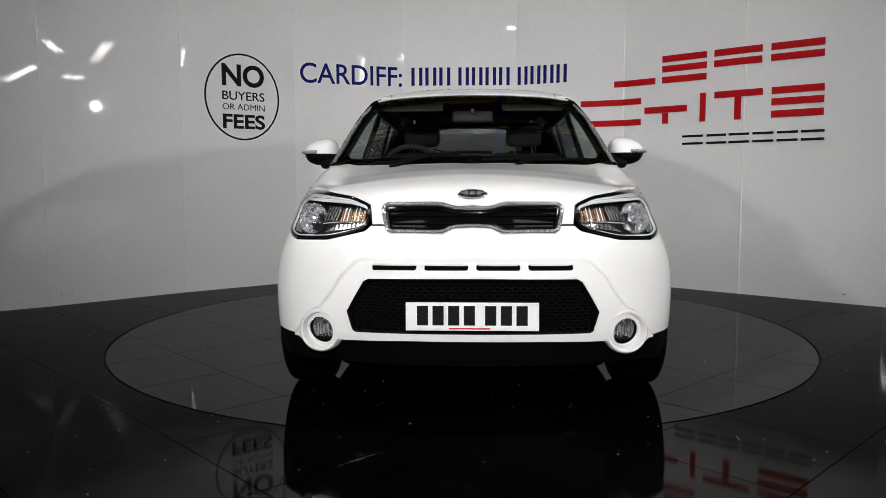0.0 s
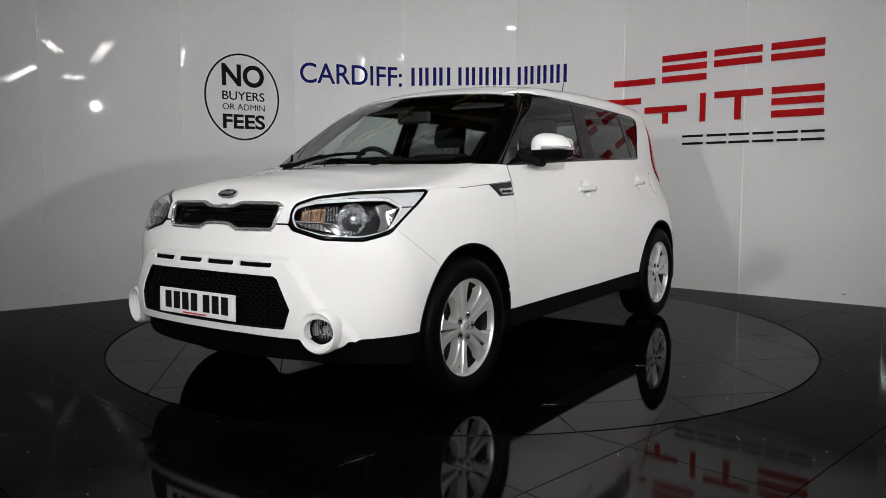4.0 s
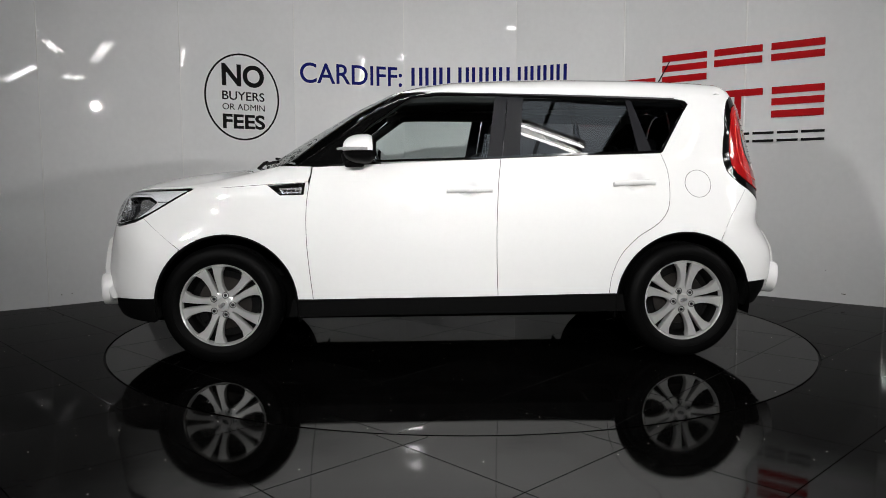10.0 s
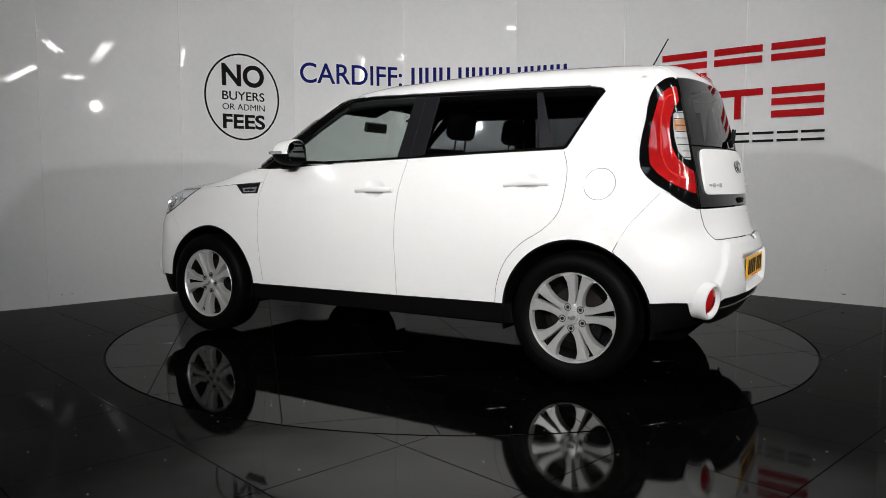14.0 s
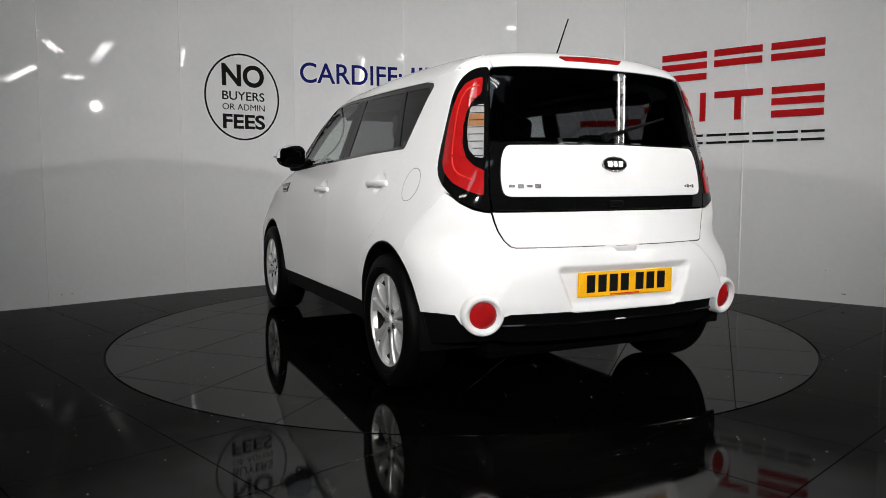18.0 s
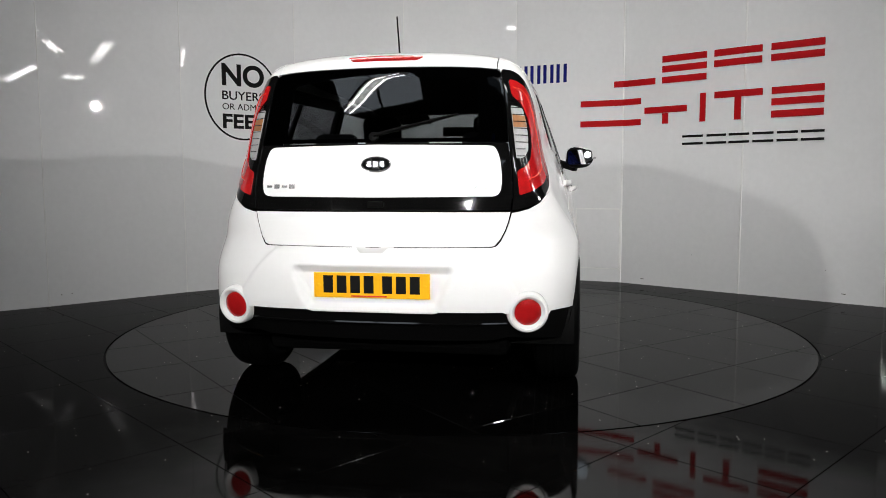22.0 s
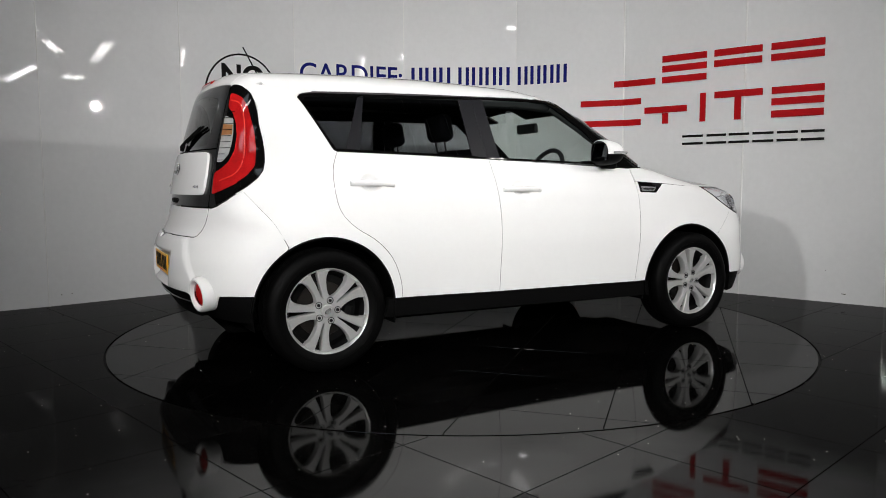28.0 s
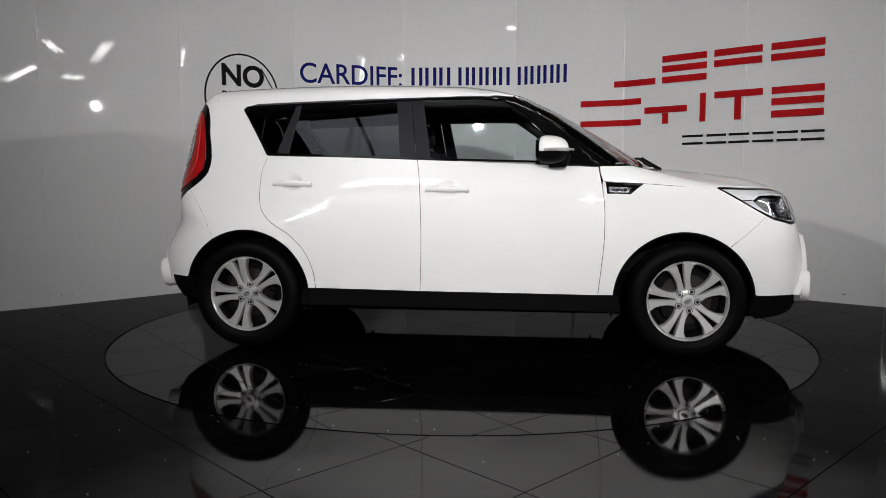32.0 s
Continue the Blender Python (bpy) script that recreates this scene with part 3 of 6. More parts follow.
PALE_AMBER = material("pale_amber_reflector", (0.78, 0.46, 0.28), 0.25, metal=0.75, coat=0.6, vary=0.3, vary_scale=60)
RED_GLOW = material("bright_red_lens_glow", (0.55, 0.03, 0.02), 0.15, coat=1.0, vary=0.2, vary_scale=60)
RED_LENS = material("red_lens", (0.34, 0.008, 0.009), 0.07, coat=1.0, vary=0.3, vary_scale=14)
CLEAR_LENS = material("milky_clear_lens", (0.30, 0.30, 0.30), 0.10, coat=1.0, vary=0.25, vary_scale=35)
AMBER = material("amber_reflector", (0.26, 0.12, 0.05), 0.2, coat=0.6, vary=0.25, vary_scale=40)
BOWL = material("bright_lamp_reflector", (0.74, 0.74, 0.75), 0.10, metal=0.8, vary=0.25, vary_scale=20)
SMOKE = material("dark_lamp_housing", (0.03, 0.03, 0.032), 0.22, metal=0.5, vary=0.2)
SCREEN_GLASS = glass("windscreen_glass", (0.62, 0.66, 0.64))
DOOR_GLASS = glass("door_glass", (0.76, 0.81, 0.80))
PRIVACY = glass("privacy_glass", (0.26, 0.27, 0.28))
LAMP_GLASS = glass("lamp_cover", (0.93, 0.94, 0.95))
MIRROR = material("mirror", (0.80, 0.80, 0.80), 0.01, metal=1.0)

car = holder("car", "white five-door compact crossover on silver alloy wheels, parked on the turntable", "car")

# ---- the car's outer form: one smooth closed shape, on which every panel is laid ----
def lerp_table(v, table):
    xs, ys = zip(*table)
    return np.interp(v, xs, ys)


def soft_table(v, table, width):
    """A table of heights, blurred so that its corners are round."""
    return sum(w_ * lerp_table(v + d * width, table) for d, w_ in ((-1, 0.08), (-0.6, 0.17), (-0.25, 0.17), (0, 0.16), (0.25, 0.17), (0.6, 0.17), (1, 0.08)))


def step(v, a, b_):
    t = np.clip((v - a) / (b_ - a), 0, 1)
    return t * t * (3 - 2 * t)


def smax(a, b_, k):
    h = np.clip(0.5 + 0.5 * (a - b_) / k, 0, 1)
    return b_ + (a - b_) * h + k * h * (1 - h)


HALF = [(0.10, 0.84), (0.25, 0.855), (0.36, 0.866), (0.50, 0.876), (0.65, 0.877), (0.80, 0.870), (0.92, 0.848), (1.02, 0.815), (1.10, 0.785),
        (1.16, 0.764), (1.30, 0.717), (1.46, 0.664), (1.56, 0.630), (1.80, 0.55)]
NOSE = [(0.10, 1.96), (0.20, 2.00), (0.28, 2.045), (0.38, 2.075), (0.50, 2.072), (0.60, 2.055), (0.70, 2.025), (0.80, 1.978), (0.88, 1.962), (0.94, 1.955), (0.99, 1.92), (1.05, 1.84), (1.2, 1.70), (1.8, 1.6)]
TAIL = [(0.10, 1.80), (0.26, 1.90), (0.36, 1.965), (0.45, 1.995), (0.60, 1.995), (0.68, 1.975), (0.74, 1.940), (0.86, 1.905), (0.95, 1.890), (1.07, 1.866), (1.15, 1.845), (1.30, 1.803), (1.45, 1.757), (1.52, 1.735), (1.58, 1.715), (1.8, 1.66)]
ROOF = [(-2.3, 1.565), (-1.72, 1.592), (-1.4, 1.613), (-1.0, 1.625), (-0.6, 1.627), (-0.3, 1.620), (0.0, 1.604), (0.18, 1.579), (0.37, 1.533),
        (0.60, 1.424), (0.85, 1.281), (1.165, 1.087), (1.30, 1.074), (1.50, 1.053), (1.70, 1.024), (1.85, 0.990), (1.95, 0.955), (2.3, 0.80)]
CROWN = [(-2.3, 0.06), (0.0, 0.06), (0.25, 0.075), (0.35, 0.07), (0.5, 0.03), (0.65, 0.018), (0.8, 0.008), (0.9, 0.0), (1.0, 0.0), (1.2, 0.065), (1.4, 0.125), (1.6, 0.147), (2.3, 0.15)]
SWEEP = [(-2.3, 0.0), (0.25, 0.0), (0.40, 0.14), (0.95, 0.40), (1.15, 0.40), (1.7, 0.0), (2.3, 0.0)]
CROWN4 = [(-2.3, 0.22), (-1.4, 0.26), (-0.2, 0.32), (0.4, 0.12), (0.9, 0.0), (2.3, 0.0)]


def body_field(x, y, z):
    """Below zero inside the car's body, above zero outside."""
    x, y, z = np.broadcast_arrays(np.asarray(x, float), np.asarray(y, float), np.asarray(z, float))
    y = np.abs(y)
    half = soft_table(z, HALF, 0.05)
    half = half - 0.135 * np.clip((x - 0.9) / 0.9, 0, 2) ** 2 * step(z, 0.55, 0.98)
    half = half - 0.055 * np.clip((-0.75 - x) / 0.85, 0, 2) ** 1.3 * step(z, 0.70, 0.98) * (1 - 0.75 * step(z, 1.05, 1.42))
    half = half - 0.06 * np.clip((-1.35 - x) / 0.6, 0, 2) ** 2
    half = half + 0.012 * step(x, -0.5, 0.2) * np.exp(-((z - 0.95) / 0.10) ** 2)
    bulge = 0.6 * np.exp(-((x - 1.262) / 0.42) ** 2) + np.exp(-((x + 1.287) / 0.42) ** 2)
    half = half + 0.026 * bulge * (1 - step(z, 0.62, 0.88))
    half = half - 0.008 * np.exp(-((z - 0.50) / 0.10) ** 2) * np.exp(-(x / 0.75) ** 4)
    side = y - half
    low = 1 - step(z, 0.55, 0.85)
    front = x - soft_table(z, NOSE, 0.045) + (0.07 + 0.06 * low) * y ** 2 + (0.25 + 0.10 * low) * y ** 4
    rear = -x - soft_table(z, TAIL, 0.04) + (0.16 - 0.06 * low) * y ** 2 + (0.16 + 0.14 * low) * y ** 4
    rear = rear + np.exp(-((z - 0.73) / 0.11) ** 2) * (0.05 * y ** 2 + 0.10 * y ** 4)
    swept = x + soft_table(x, SWEEP, 0.06) * y ** 2
    top = (z - soft_table(swept, ROOF, 0.03) + soft_table(x, CROWN, 0.09) * y ** 2 + soft_table(x, CROWN4, 0.13) * y ** 4)
    slope = np.interp(swept, (0.3, 0.42, 1.1, 1.22), (1.0, 0.87, 0.87, 1.0))
    f = smax(side, top * slope, 0.07)
    f = smax(f, front, 0.12)
    return smax(f, rear, 0.11)


def root(near, far, place):
    """Where the form's surface lies between two values along a way, for arrays."""
    lo, hi = np.array(near, float), np.array(far, float)
    for _ in range(34):
        mid = (lo + hi) / 2
        inside = body_field(*place(mid)) < 0
        lo, hi = np.where(inside, mid, lo), np.where(inside, hi, mid)
    return (lo + hi) / 2


def lay_side(a, b_):
    y = root(np.zeros_like(a), np.full_like(a, 1.2), lambda m: (a, m, b_))
    return np.stack([a, y, b_], 1)


def lay_top(a, b_):
    z = root(np.full_like(a, 0.3), np.full_like(a, 2.0), lambda m: (a, b_, m))
    return np.stack([a, b_, z], 1)


HUB_F, HUB_R = 1.0, -0.9


def lay_front(a, b_):
    r = root(np.zeros_like(a), np.full_like(a, 2.0), lambda m: (HUB_F + m * np.cos(a), m * np.sin(a), b_))
    return np.stack([HUB_F + r * np.cos(a), r * np.sin(a), b_], 1)


def lay_rear(a, b_):
    r = root(np.zeros_like(a), np.full_like(a, 2.0), lambda m: (HUB_R - m * np.cos(a), m * np.sin(a), b_))
    return np.stack([HUB_R - r * np.cos(a), r * np.sin(a), b_], 1)


def body_normal(p_):
    e = 0.004
    g = np.stack([body_field(p_[:, 0] + dx, p_[:, 1] + dy, p_[:, 2] + dz) - body_field(p_[:, 0] - dx, p_[:, 1] - dy, p_[:, 2] - dz)
                  for dx, dy, dz in ((e, 0, 0), (0, e, 0), (0, 0, e))], 1)
    return g / np.linalg.norm(g, axis=1)[:, None]


def lay_hood(a, b_):
    r = root(np.zeros_like(a), np.full_like(a, 1.6), lambda m: (1.0 + m * np.cos(a), b_, 0.6 + m * np.sin(a)))
    return np.stack([1.0 + r * np.cos(a), b_, 0.6 + r * np.sin(a)], 1)


def lay_spoiler(a, b_):
    r = root(np.zeros_like(a), np.full_like(a, 1.2), lambda m: (-1.3 - m * np.cos(a), b_, 1.2 + m * np.sin(a)))
    return np.stack([-1.3 - r * np.cos(a), b_, 1.2 + r * np.sin(a)], 1)


def places(lay, pts):
    return lay(np.array([q[0] for q in pts], float), np.array([q[1] for q in pts], float))


def as_front(p_):
    return [(math.atan2(q[1], q[0] - HUB_F), q[2]) for q in p_]


def as_rear(p_):
    return [(math.atan2(q[1], HUB_R - q[0]), q[2]) for q in p_]


def as_hood(p_):
    return [(math.atan2(q[2] - 0.6, q[0] - 1.0), q[1]) for q in p_]


def as_side(p_):
    return [(q[0], q[2]) for q in p_]


def as_top(p_):
    return [(q[0], q[1]) for q in p_]


def curve(pts, n=6):
    """A smooth line through points."""
    pts = [np.array(q, float) for q in pts]
    ext = [2 * pts[0] - pts[1], *pts, 2 * pts[-1] - pts[-2]]
    out = []
    for i in range(1, len(ext) - 2):
        a, b_, c, d = ext[i - 1:i + 3]
        for k in range(n):
            t = k / n
            out.append(0.5 * (2 * b_ + (c - a) * t + (2 * a - 5 * b_ + 4 * c - d) * t * t + (3 * b_ - a - 3 * c + d) * t ** 3))
    out.append(pts[-1])
    return [tuple(q) for q in out]


def rounded(pts, r, n=4):
    """A closed outline with its corners rounded."""
    pts = [np.array(q, float) for q in pts]
    out = []
    for i, q in enumerate(pts):
        a, b_ = pts[i - 1] - q, pts[(i + 1) % len(pts)] - q
        la, lb = np.linalg.norm(a), np.linalg.norm(b_)
        k = min(r, la * 0.45, lb * 0.45)
        p0, p1 = q + a / la * k, q + b_ / lb * k
        out += [tuple((1 - t) ** 2 * p0 + 2 * t * (1 - t) * q + t * t * p1) for t in (j / n for j in range(n + 1))]
    return out


def arc(cx, cz, r, a0, a1, n=24):
    return [(cx + r * math.cos(radians(a0 + (a1 - a0) * k / n)), cz + r * math.sin(radians(a0 + (a1 - a0) * k / n))) for k in range(n + 1)]


def mirrored(half):
    """A whole outline from its half with positive first values, listed from the middle round to the middle."""
    return list(half) + [(-a, b_) for a, b_ in half[::-1] if abs(a) > 1e-6]


def mirrored_b(half):
    return list(half) + [(a, -b_) for a, b_ in half[::-1] if abs(b_) > 1e-6]


def dense(pts, gap):
    out = []
    for i, q in enumerate(pts):
        r = pts[(i + 1) % len(pts)]
        n = max(1, int(math.hypot(r[0] - q[0], r[1] - q[1]) / gap + 0.5))
        out += [(q[0] + (r[0] - q[0]) * k / n, q[1] + (r[1] - q[1]) * k / n) for k in range(n)]
    clean = [out[0]]
    for q in out[1:]:
        if math.hypot(q[0] - clean[-1][0], q[1] - clean[-1][1]) > gap * 0.12:
            clean.append(q)
    return np.array(clean)


def shrink(p_, g):
    """An outline moved inward by g."""
    area = np.sum(p_[:, 0] * np.roll(p_[:, 1], -1) - np.roll(p_[:, 0], -1) * p_[:, 1])
    t = np.roll(p_, -1, 0) - np.roll(p_, 1, 0)
    t = t / np.maximum(np.linalg.norm(t, axis=1), 1e-9)[:, None]
    n = np.stack([-t[:, 1], t[:, 0]], 1) * (1 if area > 0 else -1)
    return p_ + n * g


def inside(q, poly):
    x, y = q[:, 0], q[:, 1]
    res = np.zeros(len(q), bool)
    for (ax, ay), (bx, by) in zip(poly, np.roll(poly, -1, 0)):
        if ay != by:
            res ^= ((ay > y) != (by > y)) & (x < (bx - ax) * (y - ay) / (by - ay) + ax)
    return res


def near_edge(q, poly):
    best = np.full(len(q), 9.0)
    for s in range(0, len(poly), 200):
        dd = q[:, None, :] - poly[None, s:s + 200]
        best = np.minimum(best, np.sqrt((dd ** 2).sum(2)).min(1))
    return best


def sheet(outline, lay, grid=0.03, gap=0.0019, flange=0.014, offset=0.0, holes=(), shape=None, flat=0.0):
    """A curved sheet over an outline, with its rims turned in. Gives places, normals, faces."""
    rim = [shrink(dense(outline, grid * 0.6), gap)] + [shrink(dense(h, grid * 0.5), -gap * 0.5) for h in holes]
    lo, hi = rim[0].min(0), rim[0].max(0)
    gx, gy = np.meshgrid(np.arange(lo[0], hi[0] + grid, grid), np.arange(lo[1], hi[1] + grid, grid * 0.9))
    gx = gx + (np.arange(gx.shape[0])[:, None] % 2) * grid * 0.5
    q = np.stack([gx.ravel(), gy.ravel()], 1)
    ok = inside(q, rim[0])
    for h in rim[1:]:
        ok &= ~inside(q, h)
    q = q[ok]
    for h in rim:
        q = q[near_edge(q, h) > grid * 0.42]
    pts, edges = [], []
    for h in rim:
        k = len(pts)
        pts += [tuple(v) for v in h]
        edges += [(k + i, k + (i + 1) % len(h)) for i in range(len(h))]
    pts += [tuple(v) for v in q]
    vs, es, fs, *_ = geometry.delaunay_2d_cdt([Vector(v) for v in pts], edges, [], 0, 1e-6)
    v2 = np.array([tuple(v) for v in vs])
    tri = np.array([tuple(f) for f in fs])
    mid = v2[tri].mean(1)
    keep = inside(mid, rim[0])
    for h in rim[1:]:
        keep &= ~inside(mid, h)
    tri = tri[keep]
    p_ = lay(v2[:, 0].copy(), v2[:, 1].copy())
    n = body_normal(p_)
    if flat:
        n = n * (1 - flat) + flat * n.mean(0)
        n = n / np.linalg.norm(n, axis=1)[:, None]
    off = offset if shape is None else offset + shape(v2[:, 0], v2[:, 1])
    p_ = p_ + n * (off[:, None] if shape is not None else off)
    fn = np.cross(p_[tri[:, 1]] - p_[tri[:, 0]], p_[tri[:, 2]] - p_[tri[:, 0]])
    flip = (fn * n[tri].mean(1)).sum(1) < 0
    tri[flip] = tri[flip][:, ::-1]
    fn[flip] *= -1
    if shape is not None:
        acc = np.zeros_like(p_)
        for k in range(3):
            np.add.at(acc, tri[:, k], fn)
        n = acc / np.maximum(np.linalg.norm(acc, axis=1), 1e-12)[:, None]
    verts, norms, faces = [p_], [n], [tuple(t) for t in tri]
    if flange:
        count = {}
        for t in tri:
            for a, b_ in ((t[0], t[1]), (t[1], t[2]), (t[2], t[0])):
                if (b_, a) in count:
                    del count[(b_, a)]
                else:
                    count[(a, b_)] = 1
        base = len(p_)
        add_p, add_n = [], []
        for a, b_ in count:
            e = p_[b_] - p_[a]
            side_n = np.cross(e, n[a])
            side_n = side_n / max(np.linalg.norm(side_n), 1e-9)
            k = base + len(add_p)
            add_p += [p_[a], p_[b_], p_[b_] - n[b_] * flange, p_[a] - n[a] * flange]
            add_n += [0.6 * side_n + 0.8 * n[a], 0.6 * side_n + 0.8 * n[b_], side_n, side_n]
            faces.append((k, k + 3, k + 2, k + 1))
        if add_p:
            verts.append(np.array(add_p))
            norms.append(np.array(add_n))
    return np.concatenate(verts), np.concatenate(norms), faces


def put_sheet(name, data, mat, parent, label="", mirror=False):
    p_, n, faces = data
    if mirror:
        p_, n = p_ * (1, -1, 1), n * (1, -1, 1)
        faces = [f[::-1] for f in faces]
    me = bpy.data.meshes.new(name)
    me.from_pydata(p_.tolist(), [], faces)
    me.materials.append(mat)
    me.shade_smooth()
    me.normals_split_custom_set_from_vertices((n / np.maximum(np.linalg.norm(n, axis=1), 1e-9)[:, None]).tolist())
    ob = new(name, me)
    ob.parent = parent
    return tagged(ob, label)


def panel_pair(name, outline, lay, mat, parent, label="", **kw):
    """A panel on the left of the car and its mirror image on the right."""
    data = sheet(outline, lay, **kw)
    return [put_sheet(name, data, mat, par, label, m) for m, par in ((False, parent[0] if isinstance(parent, list) else parent), (True, parent[1] if isinstance(parent, list) else parent))]


def panel(name, outline, lay, mat, parent, label="", **kw):
    return put_sheet(name, sheet(outline, lay, **kw), mat, parent, label)


def spot(lay, a, b_, off=0.0):
    """A place on the form with its outward way."""
    p_ = lay(np.array([float(a)]), np.array([float(b_)]))
    n = body_normal(p_)
    return Vector(p_[0] + n[0] * off), Vector(n[0])


def line_on(lay, pts, off=0.0):
    p_ = places(lay, pts)
    return [tuple(q) for q in p_ + body_normal(p_) * off]


# ---- outlines ----
ARCH_F, ARCH_R, ARCH = (1.262, 0.325), (-1.287, 0.325), 0.387
BELT = [(0.772, 1.0785), (0.287, 1.102), (-0.255, 1.125), (-0.666, 1.141), (-1.18, 1.156)]
DOOR_FRONT_EDGE = curve([(0.793, 1.079), (0.797, 1.043), (0.809, 0.972), (0.822, 0.87), (0.825, 0.754), (0.818, 0.60), (0.792, 0.350)])
DOOR_MID_EDGE = curve([(-0.256, 1.126), (-0.235, 0.969), (-0.223, 0.751), (-0.224, 0.55), (-0.231, 0.356)])
DOOR_REAR_EDGE = curve([(-1.178, 1.157), (-1.210, 1.06), (-1.213, 0.94), (-1.192, 0.835), (-1.125, 0.757), (-1.01, 0.682), (-0.922, 0.588), (-0.872, 0.47), (-0.858, 0.366)])
HEAD = [(0.412, 0.852), (0.430, 0.904), (0.517, 0.935), (0.70, 0.957), (1.055, 0.964), (0.930, 0.870), (0.862, 0.816), (0.818, 0.786), (0.72, 0.759), (0.57, 0.763), (0.435, 0.800)]
HEAD_ROUND = rounded(HEAD, 0.035)
HEAD3 = places(lay_front, HEAD)
GRILLE_HALF = [(0.0, 0.884), (0.078, 0.886), (0.132, 0.903), (0.355, 0.901), (0.372, 0.888), (0.345, 0.803), (0.328, 0.792), (0.124, 0.789), (0.079, 0.811), (0.0, 0.814)]
TAIL_BLACK = [(0.650, 1.502), (0.690, 1.489), (0.735, 1.455), (0.765, 1.405), (0.780, 1.365), (0.795, 1.290), (0.814, 1.220), (0.829, 1.150), (0.835, 1.100), (0.834, 1.055),
              (0.819, 1.017), (0.785, 0.975), (0.735, 0.935), (0.700, 0.909), (0.645, 0.880), (0.600, 0.868), (0.574, 0.866),
              (0.584, 0.937), (0.588, 1.046), (0.590, 1.200), (0.598, 1.400), (0.601, 1.504)]
TAIL3 = places(lay_rear, TAIL_BLACK)


def roof_line(x):
    return lerp_table(x, [(-1.35, 1.464), (-1.28, 1.468), (-0.68, 1.484), (0.0, 1.501), (0.34, 1.506)])


front_gap = curve([(1.7125, 0.799), (1.61, 0.713), (1.507, 0.632)], 3)
rear_gap = curve([(-1.680, 0.948), (-1.605, 0.855), (-1.547, 0.780), (-1.488, 0.665)], 3)

# ---- white panels ----
def handle_cup(x, z, cx, cz):
    """The hollow behind a door handle, with a firm rounded rim."""
    r = np.hypot((x - cx) / 0.060, (z - cz) / 0.046)
    return -0.024 * (1 - step(r, 0.70, 1.05)) - 0.004 * (1 - step(r, 0.0, 0.75))


fender = ([tuple(as_side([HEAD3[4]])[0])] + curve([(1.233, 0.968), (1.033, 0.982), (0.812, 0.996)], 4) + [q for q in DOOR_FRONT_EDGE if q[1] < 0.985]
          + [(0.80, 0.350)] + arc(*ARCH_F, ARCH, 176, 51) + front_gap[::-1] + [tuple(as_side([q])[0]) for q in (HEAD3[6], HEAD3[5])])
fenders = panel_pair("front_wing", fender, lay_side, PAINT, car, grid=0.03)
front_door = BELT[:3] + DOOR_MID_EDGE[1:] + DOOR_FRONT_EDGE[::-1]
front_doors = panel_pair("front_door", front_door, lay_side, PAINT, car, grid=0.015, shape=lambda x, z: handle_cup(x, z, -0.072, 0.956))
rear_door = BELT[2:] + DOOR_REAR_EDGE[1:] + DOOR_MID_EDGE[::-1]
rear_doors = panel_pair("rear_door", rear_door, lay_side, PAINT, car, grid=0.015, shape=lambda x, z: handle_cup(x, z, -1.012, 0.992))
quarter = (DOOR_REAR_EDGE[::-1] + [(-1.195, 1.164), (-1.262, 1.28), (-1.334, 1.40), (-1.364, 1.44), (-1.348, 1.461), (-1.28, 1.474), (-1.30, 1.488), (-1.45, 1.500), (-1.575, 1.502)]
           + [tuple(as_side([q])[0]) for q in TAIL3[1:13]] + rear_gap + arc(*ARCH_R, ARCH, 122, 6, 20) + [(-0.898, 0.366)])
panel_pair("rear_quarter", quarter, lay_side, PAINT, car, grid=0.032)

hood_half = ([(0.309, 0.0)] + as_hood(places(lay_front, [(0.078, 0.892), (0.132, 0.909), (0.36, 0.907), (0.379, 0.89), (0.352, 0.822), (0.405, 0.822)]))
             + as_hood(HEAD3[:5]) + as_hood(places(lay_side, [(1.25, 0.970), (1.10, 0.980), (1.065, 1.01), (1.025, 1.045)]))
             + as_hood(places(lay_top, [(0.980, 0.698), (1.042, 0.59), (1.135, 0.33), (1.187, 0.0)])))
bonnet = panel("bonnet", mirrored_b(hood_half), lay_hood, PAINT, car, grid=0.035)
shoulder = [(1.115, 0.9815), (0.95, 0.9925), (0.818, 1.0015), (0.804, 1.04), (0.799, 1.080), (0.885, 1.0815), (0.985, 1.084), (1.037, 1.045), (1.077, 1.01)]
panel_pair("bonnet_shoulder", shoulder, lay_side, PAINT, bonnet, grid=0.025, offset=-0.0012, gap=0.0)

side_edge = places(lay_side, [(x, float(roof_line(x)) + 0.006) for x in (0.33, 0.15, -0.1, -0.4, -0.7, -1.0, -1.28)])
roof_half = [(0.398, 0.0), (0.385, 0.32), (0.35, 0.585)] + as_top(side_edge) + as_top(places(lay_side, [(-1.40, 1.486), (-1.52, 1.487)])) + [(-1.590, 0.585), (-1.600, 0.55), (-1.59, 0.517), (-1.50, 0.515), (-1.50, 0.0)]
panel("roof", mirrored_b(roof_half), lay_top, PAINT, car, grid=0.04, offset=0.0012)
spoil_half = [(1.09, 0.0), (1.06, 0.512), (0.68, 0.514), (0.648, 0.30), (0.628, 0.0)]
corner = [(1.10, 0.518), (1.06, 0.612), (0.80, 0.622), (0.685, 0.605), (0.665, 0.518)]
panel_pair("roof_corner", corner, lay_spoiler, PAINT, car, grid=0.025, offset=-0.0015, gap=0.0)
tailgate = panel("tailgate_spoiler", mirrored_b(spoil_half), lay_spoiler, PAINT, car, grid=0.03)


